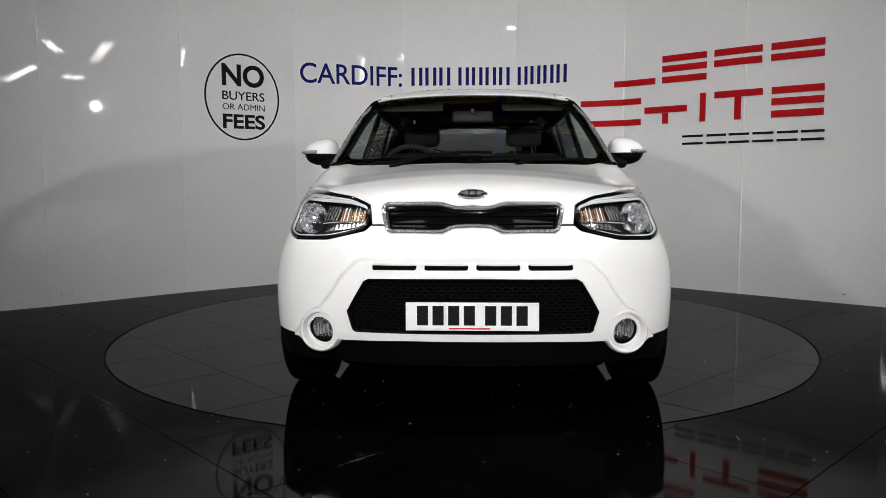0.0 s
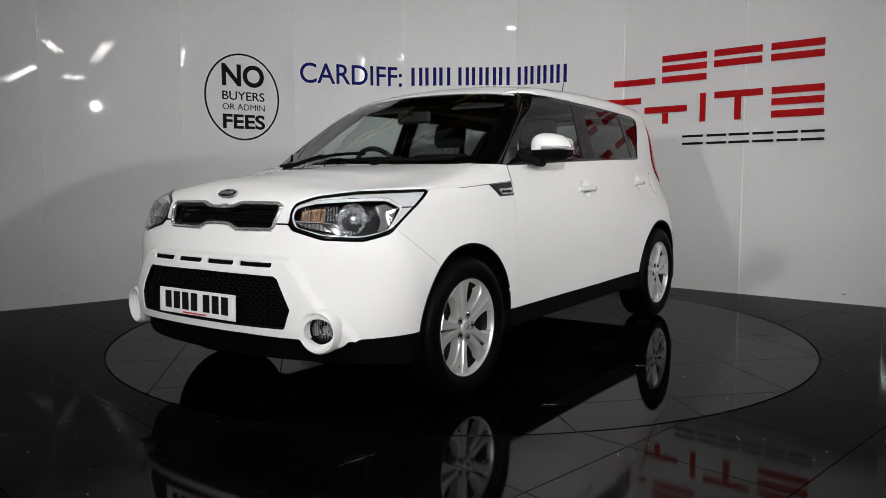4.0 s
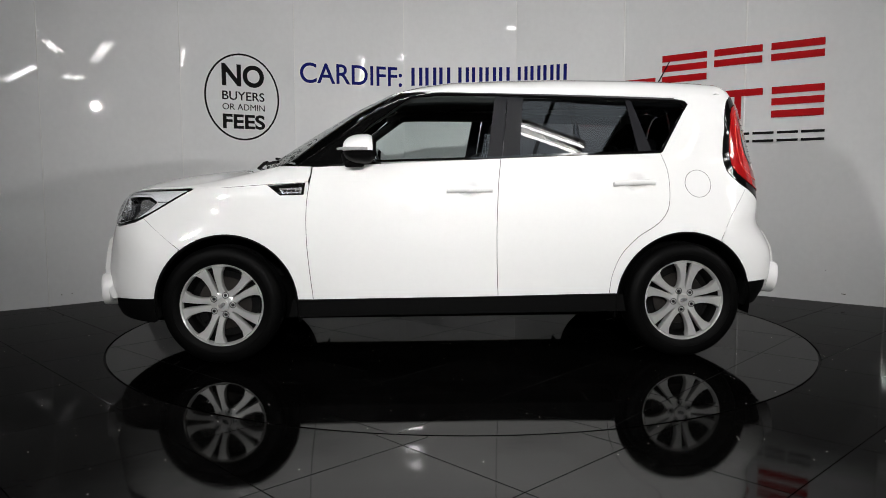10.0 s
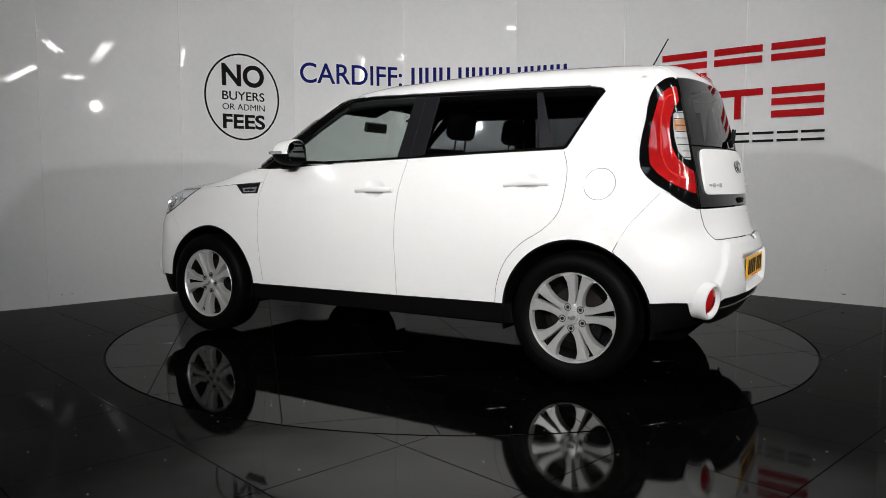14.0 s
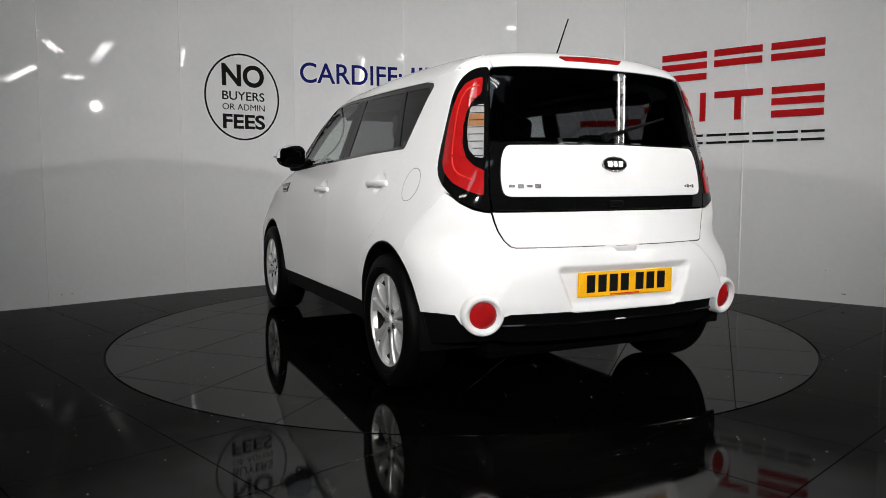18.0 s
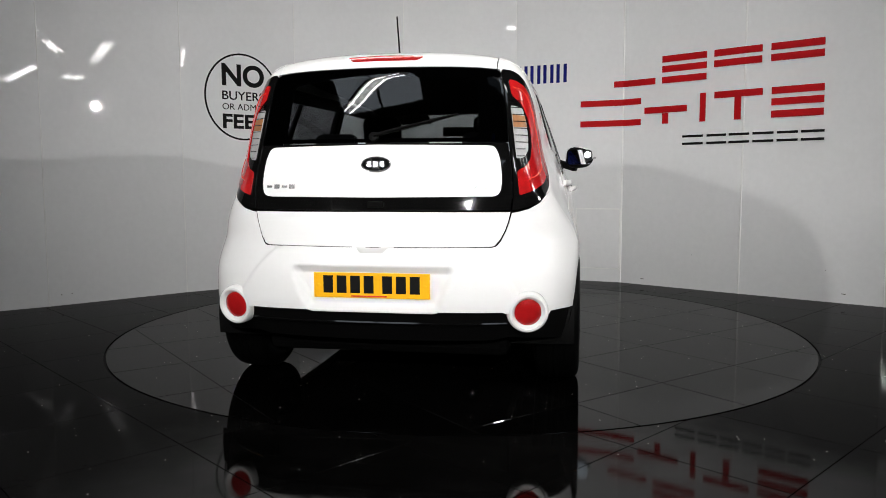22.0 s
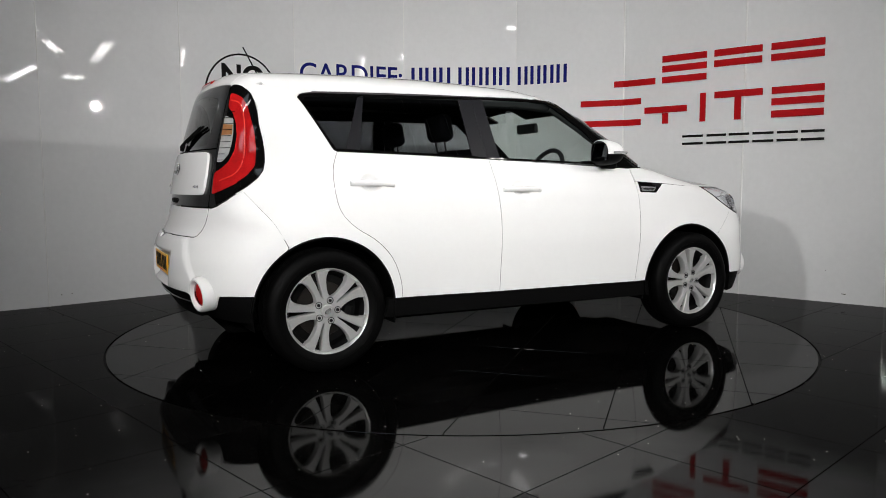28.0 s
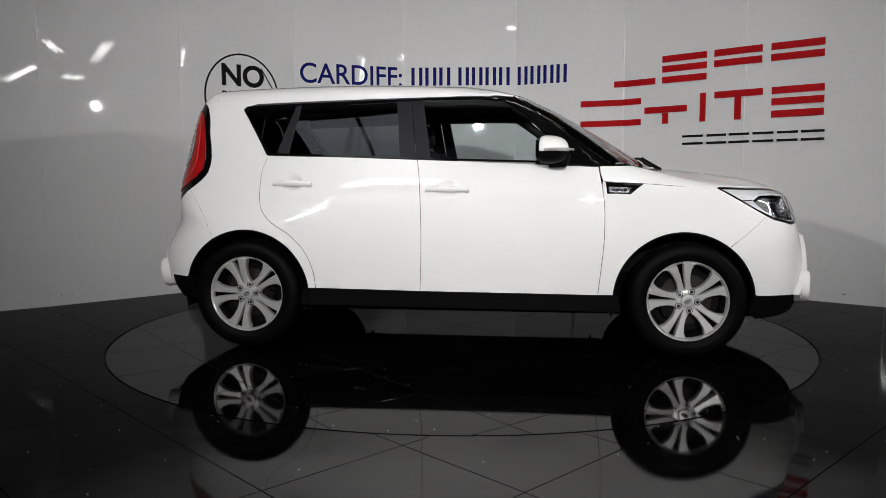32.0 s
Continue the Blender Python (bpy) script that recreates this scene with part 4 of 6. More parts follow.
def front_relief(a, z):
    a = np.abs(a)
    edge = np.interp(z, [0.30, 0.36, 0.47, 0.543, 0.612, 0.669, 0.69], [0.72, 0.70, 0.585, 0.528, 0.495, 0.445, 0.40])
    return 0.022 * step(edge - a, -0.006, 0.013) * (1 - step(z, 0.665, 0.692))


def rear_relief(a, z):
    a = np.abs(a)
    edge = np.interp(z, [0.40, 0.47, 0.53, 0.60, 0.68, 0.72], [0.62, 0.58, 0.545, 0.50, 0.445, 0.38])
    d = 0.015 * step(edge - a, -0.007, 0.015) * (1 - step(z, 0.69, 0.715))
    half_w = np.interp(z, [0.43, 0.61], [0.262, 0.325])
    return d - 0.032 * step(half_w - a, 0.0, 0.018) * step(z, 0.437, 0.455) * (1 - step(z, 0.606, 0.620))


gap3, arch3 = places(lay_side, front_gap), places(lay_side, arc(*ARCH_F, ARCH, 50, 6, 14))
bump_half = ([(0.0, 0.808), (0.076, 0.805), (0.122, 0.783), (0.332, 0.786), (0.352, 0.816), (0.408, 0.816), (0.43, 0.794)] + [(0.57, 0.757), (0.72, 0.753), (0.816, 0.779)]
             + as_front(gap3) + as_front(arch3) + as_front(places(lay_side, [(1.66, 0.362), (1.80, 0.360)])) + [(0.665, 0.354), (0.645, 0.334), (0.605, 0.322), (0.56, 0.320), (0.515, 0.334), (0.49, 0.360), (0.25, 0.366), (0.0, 0.366)])
LOW_GRILLE = mirrored([(0.0, 0.606), (0.385, 0.603), (0.402, 0.592), (0.457, 0.475), (0.436, 0.402), (0.425, 0.394), (0.0, 0.394)])
slots = [rounded([(c - 0.082, 0.638), (c + 0.082, 0.638), (c + 0.082, 0.662), (c - 0.082, 0.662)], 0.011) for c in (-0.292, -0.098, 0.098, 0.292)]
fog_holes = [[(s * 0.5617 + 0.052 * math.cos(k * math.tau / 24), 0.391 + 0.052 * math.sin(k * math.tau / 24)) for k in range(24)] for s in (1, -1)]
front_bumper = panel("front_bumper", mirrored(bump_half), lay_front, PAINT, car, grid=0.012, flange=0.012, holes=[LOW_GRILLE, *slots, *fog_holes], shape=front_relief)
panel("grille_backing", LOW_GRILLE, lay_front, DARK, front_bumper, offset=-0.006, flange=0, gap=-0.025)
# Black fill close behind the slot mouths paints in the shade of their depth.
for s in slots:
    panel("slot_shade_fill", s, lay_front, DARK, front_bumper, offset=0.009, flange=0, gap=-0.004)

rgap3, rarch3 = places(lay_side, rear_gap), places(lay_side, arc(*ARCH_R, ARCH, 123, 164, 14))
rear_half = ([(0.0, 0.681), (0.043, 0.681), (0.050, 0.684), (0.068, 0.7072), (0.479, 0.709), (0.500, 0.714), (0.526, 0.739), (0.550, 0.778), (0.565, 0.818), (0.576, 0.858)] + [(0.600, 0.861), (0.645, 0.873), (0.700, 0.902), (0.733, 0.928)] + as_rear(rgap3) + as_rear(rarch3)
             + as_rear(places(lay_side, [(-1.66, 0.424), (-1.76, 0.428)])) + [(0.70, 0.425), (0.68, 0.385), (0.635, 0.362), (0.58, 0.372), (0.545, 0.415), (0.50, 0.434), (0.25, 0.436), (0.0, 0.437)])
rear_fog_holes = [[(s * 0.598 + 0.072 * math.cos(k * math.tau / 24), 0.431 + 0.072 * math.sin(k * math.tau / 24)) for k in range(24)] for s in (1, -1)]
rear_bumper = panel("rear_bumper", mirrored(rear_half), lay_rear, PAINT, car, grid=0.015, flange=0.012, holes=rear_fog_holes, shape=rear_relief)
panel("handle_recess", [(-0.09, 0.713), (0.09, 0.713), (0.075, 0.672), (-0.075, 0.672)], lay_rear, PAINT, rear_bumper, "white recess under the tailgate", grid=0.006, offset=-0.042, flange=0, gap=0.0, shape=lambda a, z: 0.040 * np.clip((z - 0.678) / 0.030, 0, 1))
gate_half = [(0.0, 0.710), (0.477, 0.7115), (0.497, 0.717), (0.523, 0.742), (0.546, 0.780), (0.560, 0.820), (0.570, 0.861), (0.0, 0.863)]
tail_door = panel("tailgate", mirrored(gate_half), lay_rear, PAINT, car, grid=0.03)
black_half = [(0.0, 0.867), (0.570, 0.867), (0.581, 0.937), (0.585, 1.05), (0.585, 1.165), (0.0, 1.165)]
panel("tailgate_band", mirrored(black_half), lay_rear, GLOSS, tail_door, "black gloss band", grid=0.035)
white_half = rounded(mirrored([(0.0, 1.157), (0.525, 1.150), (0.541, 1.10), (0.543, 1.00), (0.528, 0.926), (0.0, 0.922)]), 0.04)
panel("tailgate_panel", white_half, lay_rear, PAINT, tail_door, "white raised insert", grid=0.03, offset=0.014, flange=0.016)
glass_half = [(0.0, 1.169), (0.585, 1.169), (0.587, 1.22), (0.595, 1.40), (0.598, 1.503), (0.50, 1.511), (0.36, 1.515), (0.0, 1.518)]
rear_glass = panel("rear_window", mirrored(glass_half), lay_rear, PRIVACY, car, "dark tinted rear window", grid=0.04, flange=0, flat=0.3)
frit_hole = rounded(mirrored([(0.0, 1.19), (0.465, 1.19), (0.480, 1.44), (0.25, 1.465), (0.0, 1.47)]), 0.04)
panel("window_border", mirrored(glass_half), lay_rear, GLOSS, rear_glass, "black printed border", grid=0.04, flange=0, offset=-0.005, holes=[frit_hole])

# ---- black sheets added behind the panel gaps to keep them dark; sills and arches ----
inner_side = [(1.62, 0.93), (0.80, 1.06), (-0.2, 1.11), (-1.12, 1.145), (-1.22, 1.20), (-1.32, 1.36), (-1.40, 1.44), (-1.55, 1.44), (-1.62, 0.95), (-1.60, 0.73)] + arc(*ARCH_R, ARCH + 0.012, 115, 3, 20) + arc(*ARCH_F, ARCH + 0.012, 177, 40, 20)
panel_pair("gap_blackout", inner_side, lay_side, DARK, car, "black sheet added to darken the panel gaps", offset=-0.036, flange=0, grid=0.06)
hood_in = [(a if a > 0.4 else a + 0.01, b_ * 0.985) for a, b_ in hood_half]
panel("bonnet_underside", mirrored_b(hood_in), lay_hood, DARK, car, offset=-0.010, flange=0, grid=0.06)
for nm, lay, half, mk in (("front_carrier", lay_front, [(0.0, 0.93), (0.85, 0.90), (0.85, 0.50), (0.62, 0.30), (0.0, 0.30)], as_front), ("rear_carrier", lay_rear, [(0.0, 0.90), (0.72, 0.93), (0.72, 0.50), (0.60, 0.36), (0.0, 0.36)], as_rear)):
    panel(nm, mirrored(half), lay, DARK, car, offset=-0.06, flange=0, grid=0.06)
sill = [(0.905, 0.346), (-0.935, 0.362), (-0.96, 0.262), (0.93, 0.250)]
panel_pair("side_sill", sill, lay_side, PLASTIC, car, "black plastic sill", grid=0.04, flange=0.05, offset=-0.006)
low_f = ([(0.0, 0.362), (0.49, 0.358), (0.60, 0.35)] + as_front(places(lay_side, [(1.80, 0.356), (1.648, 0.358), (1.62, 0.26), (1.66, 0.225)])) + [(0.55, 0.245), (0.0, 0.238)])
panel("front_valance", mirrored(low_f), lay_front, PLASTIC, car, "black plastic lower bumper", grid=0.035, flange=0.08, offset=-0.012)
low_r = ([(0.0, 0.432), (0.50, 0.430), (0.66, 0.42)] + as_rear(places(lay_side, [(-1.76, 0.424), (-1.662, 0.420), (-1.665, 0.275)])) + [(0.55, 0.300), (0.50, 0.285), (0.0, 0.280)])
panel("rear_valance", mirrored(low_r), lay_rear, PLASTIC, car, "black plastic lower bumper", grid=0.035, flange=0.08, offset=-0.012)
lip = line_on(lay_rear, [(-0.53 + 1.06 * k / 24, 0.375) for k in range(25)], -0.004)
part("valance_lip", tube(lip, 0.007, 6), GLOSS, car, smooth=True)

# ---- windows ----
GLASS_F = [(0.590, 1.110), (-0.180, 1.134), (-0.238, 1.484), (0.240, 1.487), (0.475, 1.315), (0.635, 1.168)]
GLASS_R = [(-0.362, 1.144), (-1.050, 1.166), (-1.095, 1.19), (-0.992, 1.462), (-0.398, 1.475)]
GLASS_Q = rounded([(-1.125, 1.172), (-1.185, 1.172), (-1.341, 1.42), (-1.318, 1.449), (-1.025, 1.458)], 0.012)
for nm, gl, mat, lb in (("front_window", GLASS_F, DOOR_GLASS, "clear side window"), ("rear_side_window", GLASS_R, PRIVACY, "dark tinted side window"), ("quarter_window", GLASS_Q, PRIVACY, "dark tinted quarter window")):
    panel_pair(nm, gl, lay_side, mat, car, lb, grid=0.05, flange=0, offset=-0.004, gap=-0.006, flat=0.8)
pillar_a = [(0.868, 1.083), (0.668, 1.224), (0.47, 1.371), (0.305, 1.503), (0.25, 1.500), (0.240, 1.487), (0.475, 1.315), (0.635, 1.168), (0.595, 1.106), (0.785, 1.079)]
frames = [("a_pillar", pillar_a, GLOSS), ("belt_trim", [(0.575, 1.104), (-0.255, 1.128), (-0.66, 1.143), (-1.18, 1.158), (-1.185, 1.172), (-1.05, 1.166), (-0.362, 1.145), (-0.180, 1.135), (0.565, 1.112)], GLOSS),
          ("b_pillar", [(-0.180, 1.135), (-0.262, 1.131), (-0.308, 1.487), (-0.238, 1.486)], SATIN), ("b_pillar", [(-0.266, 1.131), (-0.362, 1.145), (-0.398, 1.478), (-0.312, 1.487)], SATIN),
          ("c_pillar", [(-1.05, 1.166), (-1.125, 1.170), (-1.025, 1.458), (-0.992, 1.466)], SATIN),
          ("roof_trim", [(0.305, 1.503), (0.0, 1.500), (-0.68, 1.483), (-1.28, 1.467), (-1.346, 1.459), (-1.362, 1.440), (-1.331, 1.395), (-1.190, 1.161), (-1.181, 1.173), (-1.338, 1.422), (-1.318, 1.447), (-1.025, 1.456), (-0.398, 1.474), (-0.238, 1.483), (0.240, 1.486)], GLOSS)]
for nm, ol, mat in frames:
    panel_pair(nm, ol, lay_side, mat, car, "black window trim", grid=0.035, flange=0.012, gap=0.0)
ws_edge = as_top(places(lay_side, [(0.878, 1.086), (0.775, 1.155), (0.676, 1.226), (0.478, 1.373), (0.318, 1.500)]))
ws_half = [(1.180, 0.0), (1.130, 0.33), (1.035, 0.60)] + ws_edge + [(0.383, 0.33), (0.394, 0.0)]
screen = panel("windscreen", mirrored_b(ws_half), lay_top, SCREEN_GLASS, car, "clear windscreen", grid=0.05, flange=0)
ws_hole = rounded(mirrored_b([(1.108, 0.0), (1.06, 0.33), (0.975, 0.58), (0.925, 0.675), (0.86, 0.70), (0.44, 0.585), (0.436, 0.33), (0.446, 0.0)]), 0.03)
panel("screen_border", mirrored_b(ws_half), lay_top, GLOSS, screen, "black printed border", grid=0.05, flange=0, offset=-0.004, holes=[ws_hole])

for s in (1, -1):
    edge = line_on(lay_side, curve([(0.872, 1.083), (0.77, 1.152), (0.672, 1.224), (0.474, 1.371), (0.30, 1.506)], 5), -0.004)
    part("screen_moulding", tube([(q[0], q[1] * s, q[2]) for q in edge], 0.007, 8), GLOSS, screen, "black side moulding", smooth=True)

# White filler added in the bonnet gap to thin its dark line.
bonnet_gap_filler = [(1.37, 0.952), (1.233, 0.959), (1.033, 0.973), (0.835, 0.986), (0.833, 1.004), (1.033, 0.992), (1.233, 0.978), (1.36, 0.970)]
panel_pair("bonnet_gap_filler", bonnet_gap_filler, lay_side, PAINT, car, "white filler strip added in the bonnet gap", grid=0.02, offset=-0.0028, flange=0, gap=0.0)


def band(pts, half):
    """A narrow strip round a line."""
    q = np.array(pts, float)
    t = np.gradient(q, axis=0)
    t = t / np.linalg.norm(t, axis=1)[:, None]
    n = np.stack([-t[:, 1], t[:, 0]], 1) * half
    return [tuple(v) for v in q + n] + [tuple(v) for v in (q - n)[::-1]]


# White filler strips set into these gaps to lighten their heavy dark lines.
for gap_line in (front_gap[:-1], rear_gap[:-1]):
    panel_pair("gap_filler", band(gap_line, 0.007), lay_side, PAINT, car, "white filler strip added in the gap", grid=0.015, offset=-0.0022, flange=0, gap=0.0)
# dark tubes down in the gaps between the panels, drawn in as the gaps' shade
for s in (1, -1):
    for pts in (DOOR_FRONT_EDGE, DOOR_MID_EDGE, DOOR_REAR_EDGE, front_gap, rear_gap, curve([(1.36, 0.9615), (1.233, 0.9685), (1.033, 0.9825), (0.83, 0.9955)], 4)):
        q3 = line_on(lay_side, pts, -0.0024)
        thick = 0.0008 if pts in (front_gap, rear_gap) else 0.0014
        part("panel_gap_shade", tube([(q[0], q[1] * s, q[2]) for q in q3], thick, 5), DARK, car, smooth=True)
    gate_line = line_on(lay_rear, [(0.0, 0.709), (0.25, 0.7095), (0.478, 0.710), (0.4985, 0.7155), (0.5245, 0.7405), (0.548, 0.779), (0.5625, 0.819), (0.573, 0.860)], -0.002)
    part("panel_gap_shade", tube([(q[0], q[1] * s, q[2]) for q in gate_line], 0.0013, 5), DARK, car, smooth=True)

# ---- upper grille ----
GRILLE_ROUND = rounded(mirrored(GRILLE_HALF[:1] + GRILLE_HALF[1:]), 0.03)
grille = panel("upper_grille", GRILLE_ROUND, lay_front, GLOSS, car, "black gloss upper grille", grid=0.03, offset=-0.024, flange=0, gap=-0.004)
rim = line_on(lay_front, [tuple(q) for q in dense(GRILLE_ROUND, 0.018)], 0.004)
part("chrome_surround", tube(rim, 0.0085, 8, True), CHROME, grille, "bright chrome surround", smooth=True)
inner_rim = line_on(lay_front, [tuple(q) for q in shrink(dense(GRILLE_ROUND, 0.018), 0.013)], -0.006)
part("inner_surround", tube(inner_rim, 0.006, 6, True), GLOSS, grille, smooth=True)
for z, w_ in ((0.862, 0.335), (0.828, 0.33)):
    part("grille_bar", tube(line_on(lay_front, [(-w_ + 2 * w_ * k / 24, z) for k in range(25)], -0.016), 0.0035, 5), PLASTIC, grille, smooth=True)

# ---- lower grille of rounded cells ----
low = np.array(LOW_GRILLE)
for row in range(8):
    z = 0.408 + row * 0.0265
    bm = bmesh.new()
    for k in range(-15, 16):
        a = k * 0.0318 + (row % 2) * 0.0
        cell = rounded([(a - 0.0125, z - 0.0085), (a + 0.0125, z - 0.0085), (a + 0.0125, z + 0.0085), (a - 0.0125, z + 0.0085)], 0.006, 2)
        if inside(np.array([(a - 0.012, z), (a + 0.012, z)]), low).all():
            add_tube(bm, line_on(lay_front, cell, 0.001), 0.0032, 4, True)
    part("grille_mesh", bm, PLASTIC, front_bumper, smooth=True)
part("grille_lip", tube(line_on(lay_front, [tuple(q) for q in dense(LOW_GRILLE, 0.025)], 0.010), 0.006, 6, True), PLASTIC, front_bumper, smooth=True)


# ---- plates, badges ----
def number_plate(name, at, way, paint, label, parent):
    m = facing(at, way)
    p_ = part(name, box((0.52, 0.111, 0.006), bevel=0.0025), paint, parent, label)
    p_.matrix_local = m
    for x in (-0.194, -0.133, -0.072, -0.011, 0.072, 0.133, 0.194):
        part("print_bar", box((0.044, 0.077, 0.0012), (x, 0.004, 0.0037)), INK, p_)
    part("dealer_print", box((0.16, 0.006, 0.0012), (-0.01, -0.047, 0.0037)), RED_INK, p_)
    for x in (-0.238, 0.238):
        part("screw_cap", lathe([(0.008, 0.0), (0.008, 0.002), (0.0, 0.004)], Matrix.Translation((x, 0.0, 0.003)), 10), paint, p_, smooth=True)
    return p_


number_plate("front_number_plate", (2.108, 0, 0.468), (1, 0, 0.02), PLATE_W, "white number plate with black bars", car)
number_plate("rear_number_plate", (-1.986, 0, 0.544), (-1, 0, -0.02), PLATE_Y, "yellow number plate with black bars", car)
part("plate_backing", box((0.50, 0.09, 0.05)), PLASTIC, car).matrix_local = facing((2.078, 0, 0.468), (1, 0, 0.02))


def oval_badge(lay, a, z, w_, h_, parent, off=0.004):
    at, n = spot(lay, a, z, off)
    m = facing(at, n) @ Matrix.Diagonal((w_, h_, 1, 1))
    b_ = part("badge", lathe([(1.0, -0.004), (1.0, 0.004), (0.9, 0.007), (0.0, 0.008)], m, 32), GLOSS, parent, "black oval badge with chrome rim", smooth=True)
    ring_ = [tuple(m @ Vector((math.cos(k * math.tau / 32), math.sin(k * math.tau / 32), 0.004))) for k in range(32)]
    part("badge_rim", tube(ring_, 0.0035, 6, True), CHROME, b_, smooth=True)
    for x in (-0.45, 0.0, 0.45):
        bm = box((0.30, 0.75, 0.006), (x, 0, 0.009))
        bmesh.ops.transform(bm, matrix=m, verts=bm.verts)
        part("badge_bar", bm, CHROME, b_)


oval_badge(lay_front, 0.0, 0.938, 0.060, 0.0235, car)
oval_badge(lay_rear, 0.0, 1.066, 0.066, 0.033, tail_door, 0.018)
for a, z, w_, h_, n in ((0.445, 0.970, 0.145, 0.020, 4), (-0.455, 0.968, 0.068, 0.016, 4)):
    for k in range(n):
        c = a - w_ / 2 + (k + 0.5) * w_ / n
        at, nn = spot(lay_rear, c, z, 0.0185)
        ob = part("name_bar", box((w_ / n * 0.78, h_ * (0.55 if k % 2 else 1.0), 0.004), bevel=0.0012), CHROME, tail_door, "small chrome bar")
        ob.matrix_local = facing(at, nn)
badge_side = [(1.040, 0.9805), (0.826, 0.992), (0.835, 0.924), (0.965, 0.920)]
vents = panel_pair("wing_badge", badge_side, lay_side, GLOSS, car, "black side badge", grid=0.03, offset=0.005, flange=0.008)
panel_pair("badge_plate", [(0.972, 0.958), (0.842, 0.965), (0.846, 0.931), (0.950, 0.928)], lay_side, CHROME, vents, "silver plate", grid=0.03, offset=0.008, flange=0.003)
for s, v in zip((1, -1), vents):
    for k in range(4):
        at, n = spot(lay_side, 0.935 - k * 0.022, 0.944, 0.0095)
        ob = part("plate_bar", box((0.016, 0.009 if k % 2 else 0.014, 0.002)), INK, v)
        ob.matrix_local = facing((at.x, at.y * s, at.z), (n.x, n.y * s, n.z))

# ---- headlamps ----
LAMP_WINDOW = rounded([(0.431, 0.884), (0.47, 0.901), (0.522, 0.913), (0.64, 0.923), (0.732, 0.927), (0.822, 0.925), (0.886, 0.888), (0.855, 0.845), (0.812, 0.796), (0.715, 0.7735), (0.575, 0.776), (0.446, 0.808), (0.425, 0.852)], 0.016)
lens_shape = sheet(HEAD_ROUND, lay_front, grid=0.035, flange=0, offset=0.003, gap=0.003)
house_shape = sheet(LAMP_WINDOW, lay_front, grid=0.035, flange=-0.050, offset=-0.055, gap=-0.006)
inner_line = [tuple(q) for q in shrink(dense(HEAD_ROUND, 0.02), 0.0105)]
seal_shape = sheet(HEAD_ROUND, lay_front, grid=0.02, flange=0.012, offset=-0.001, gap=0.001, holes=[inner_line])
frame_shape = sheet(inner_line, lay_front, grid=0.025, flange=0.010, offset=-0.006, gap=-0.002, holes=[LAMP_WINDOW])
amber_shape = sheet([(0.452, 0.892), (0.555, 0.905), (0.553, 0.836), (0.445, 0.838)], lay_front, grid=0.02, flange=0.01, offset=-0.034)
inner_shape = sheet([(0.438, 0.830), (0.548, 0.828), (0.60, 0.790), (0.465, 0.812)], lay_front, grid=0.02, flange=0.01, offset=-0.022)
outer_shape = sheet([(0.775, 0.905), (0.815, 0.915), (0.868, 0.884), (0.850, 0.845), (0.812, 0.800), (0.775, 0.790), (0.800, 0.845)], lay_front, grid=0.02, flange=0.02, offset=-0.020)
for s in (1, -1):
    m = s < 0
    lamp = put_sheet("headlamp", house_shape, SMOKE, car, "clear headlamp with white frame and bright reflectors", m)
    put_sheet("lens", lens_shape, LAMP_GLASS, lamp, "clear lens", m)
    put_sheet("lamp_seal", seal_shape, GLOSS, lamp, "black edge", m)
    put_sheet("lamp_frame", frame_shape, PALE_FRAME, lamp, "white inner frame", m)
    put_sheet("indicator", amber_shape, PALE_AMBER, lamp, "amber indicator", m)
    put_sheet("inner_reflector", inner_shape, BOWL, lamp, "bright ribbed reflector", m)
    put_sheet("outer_reflector", outer_shape, BOWL, lamp, "bright outer reflector", m)

    def rod(name, pts, off, r, mat):
        bm = tube(line_on(lay_front, pts, off), r, 5)
        part(name, flip_y(bm) if m else bm, mat, lamp, smooth=True)
    for k in range(7):
        a = 0.457 + k * 0.0145
        rod("reflector_rib", [(a, 0.838), (a + 0.003, 0.898)], -0.022, 0.0022, BOWL if k % 3 else SMOKE)
    for k in range(6):
        a = 0.475 + k * 0.017
        rod("reflector_rib", [(a, 0.813 - k * 0.003), (a, 0.829)], -0.019, 0.002, SMOKE)
    for k in range(5):
        a = 0.562 + k * 0.012
        rod("reflector_rib", [(a, 0.842), (a, 0.906)], -0.026, 0.0032, BOWL)
    rod("silver_shelf", [(0.436, 0.834), (0.55, 0.832), (0.61, 0.826)], -0.014, 0.0028, CHROME)
    rod("tip_line", [(0.884, 0.888), (0.965, 0.888)], -0.004, 0.0025, GLOSS)
    at, n = spot(lay_front, 0.675, 0.850, -0.022)
    n = (n + Vector((1.2, 0, 0))).normalized()
    fm, r = facing(at, n), 0.066
    prof = [(r, 0.0), (r * 0.92, -0.008), (r * 0.78, -0.024), (r * 0.55, -0.036), (r * 0.28, -0.042), (0.0, -0.043)]
    bm = lathe(prof, fm, 36)
    for v in bm.verts:
        q = fm.inverted() @ v.co
        rho = min(1, math.hypot(q.x, q.y) / r)
        v.co = fm @ Vector((q.x, q.y, q.z - 0.009 * math.sin(math.pi * rho) * (0.5 + 0.5 * math.cos(12 * math.atan2(q.y, q.x) + 5 * rho))))
    part("reflector", flip_y(bm) if m else bm, BOWL, lamp, "bright faceted reflector")
    bm = lathe([(0.020, -0.040), (0.019, -0.012), (0.012, -0.004), (0.0, -0.002)], fm, 14)
    part("bulb_shield", flip_y(bm) if m else bm, CHROME, lamp, smooth=True)

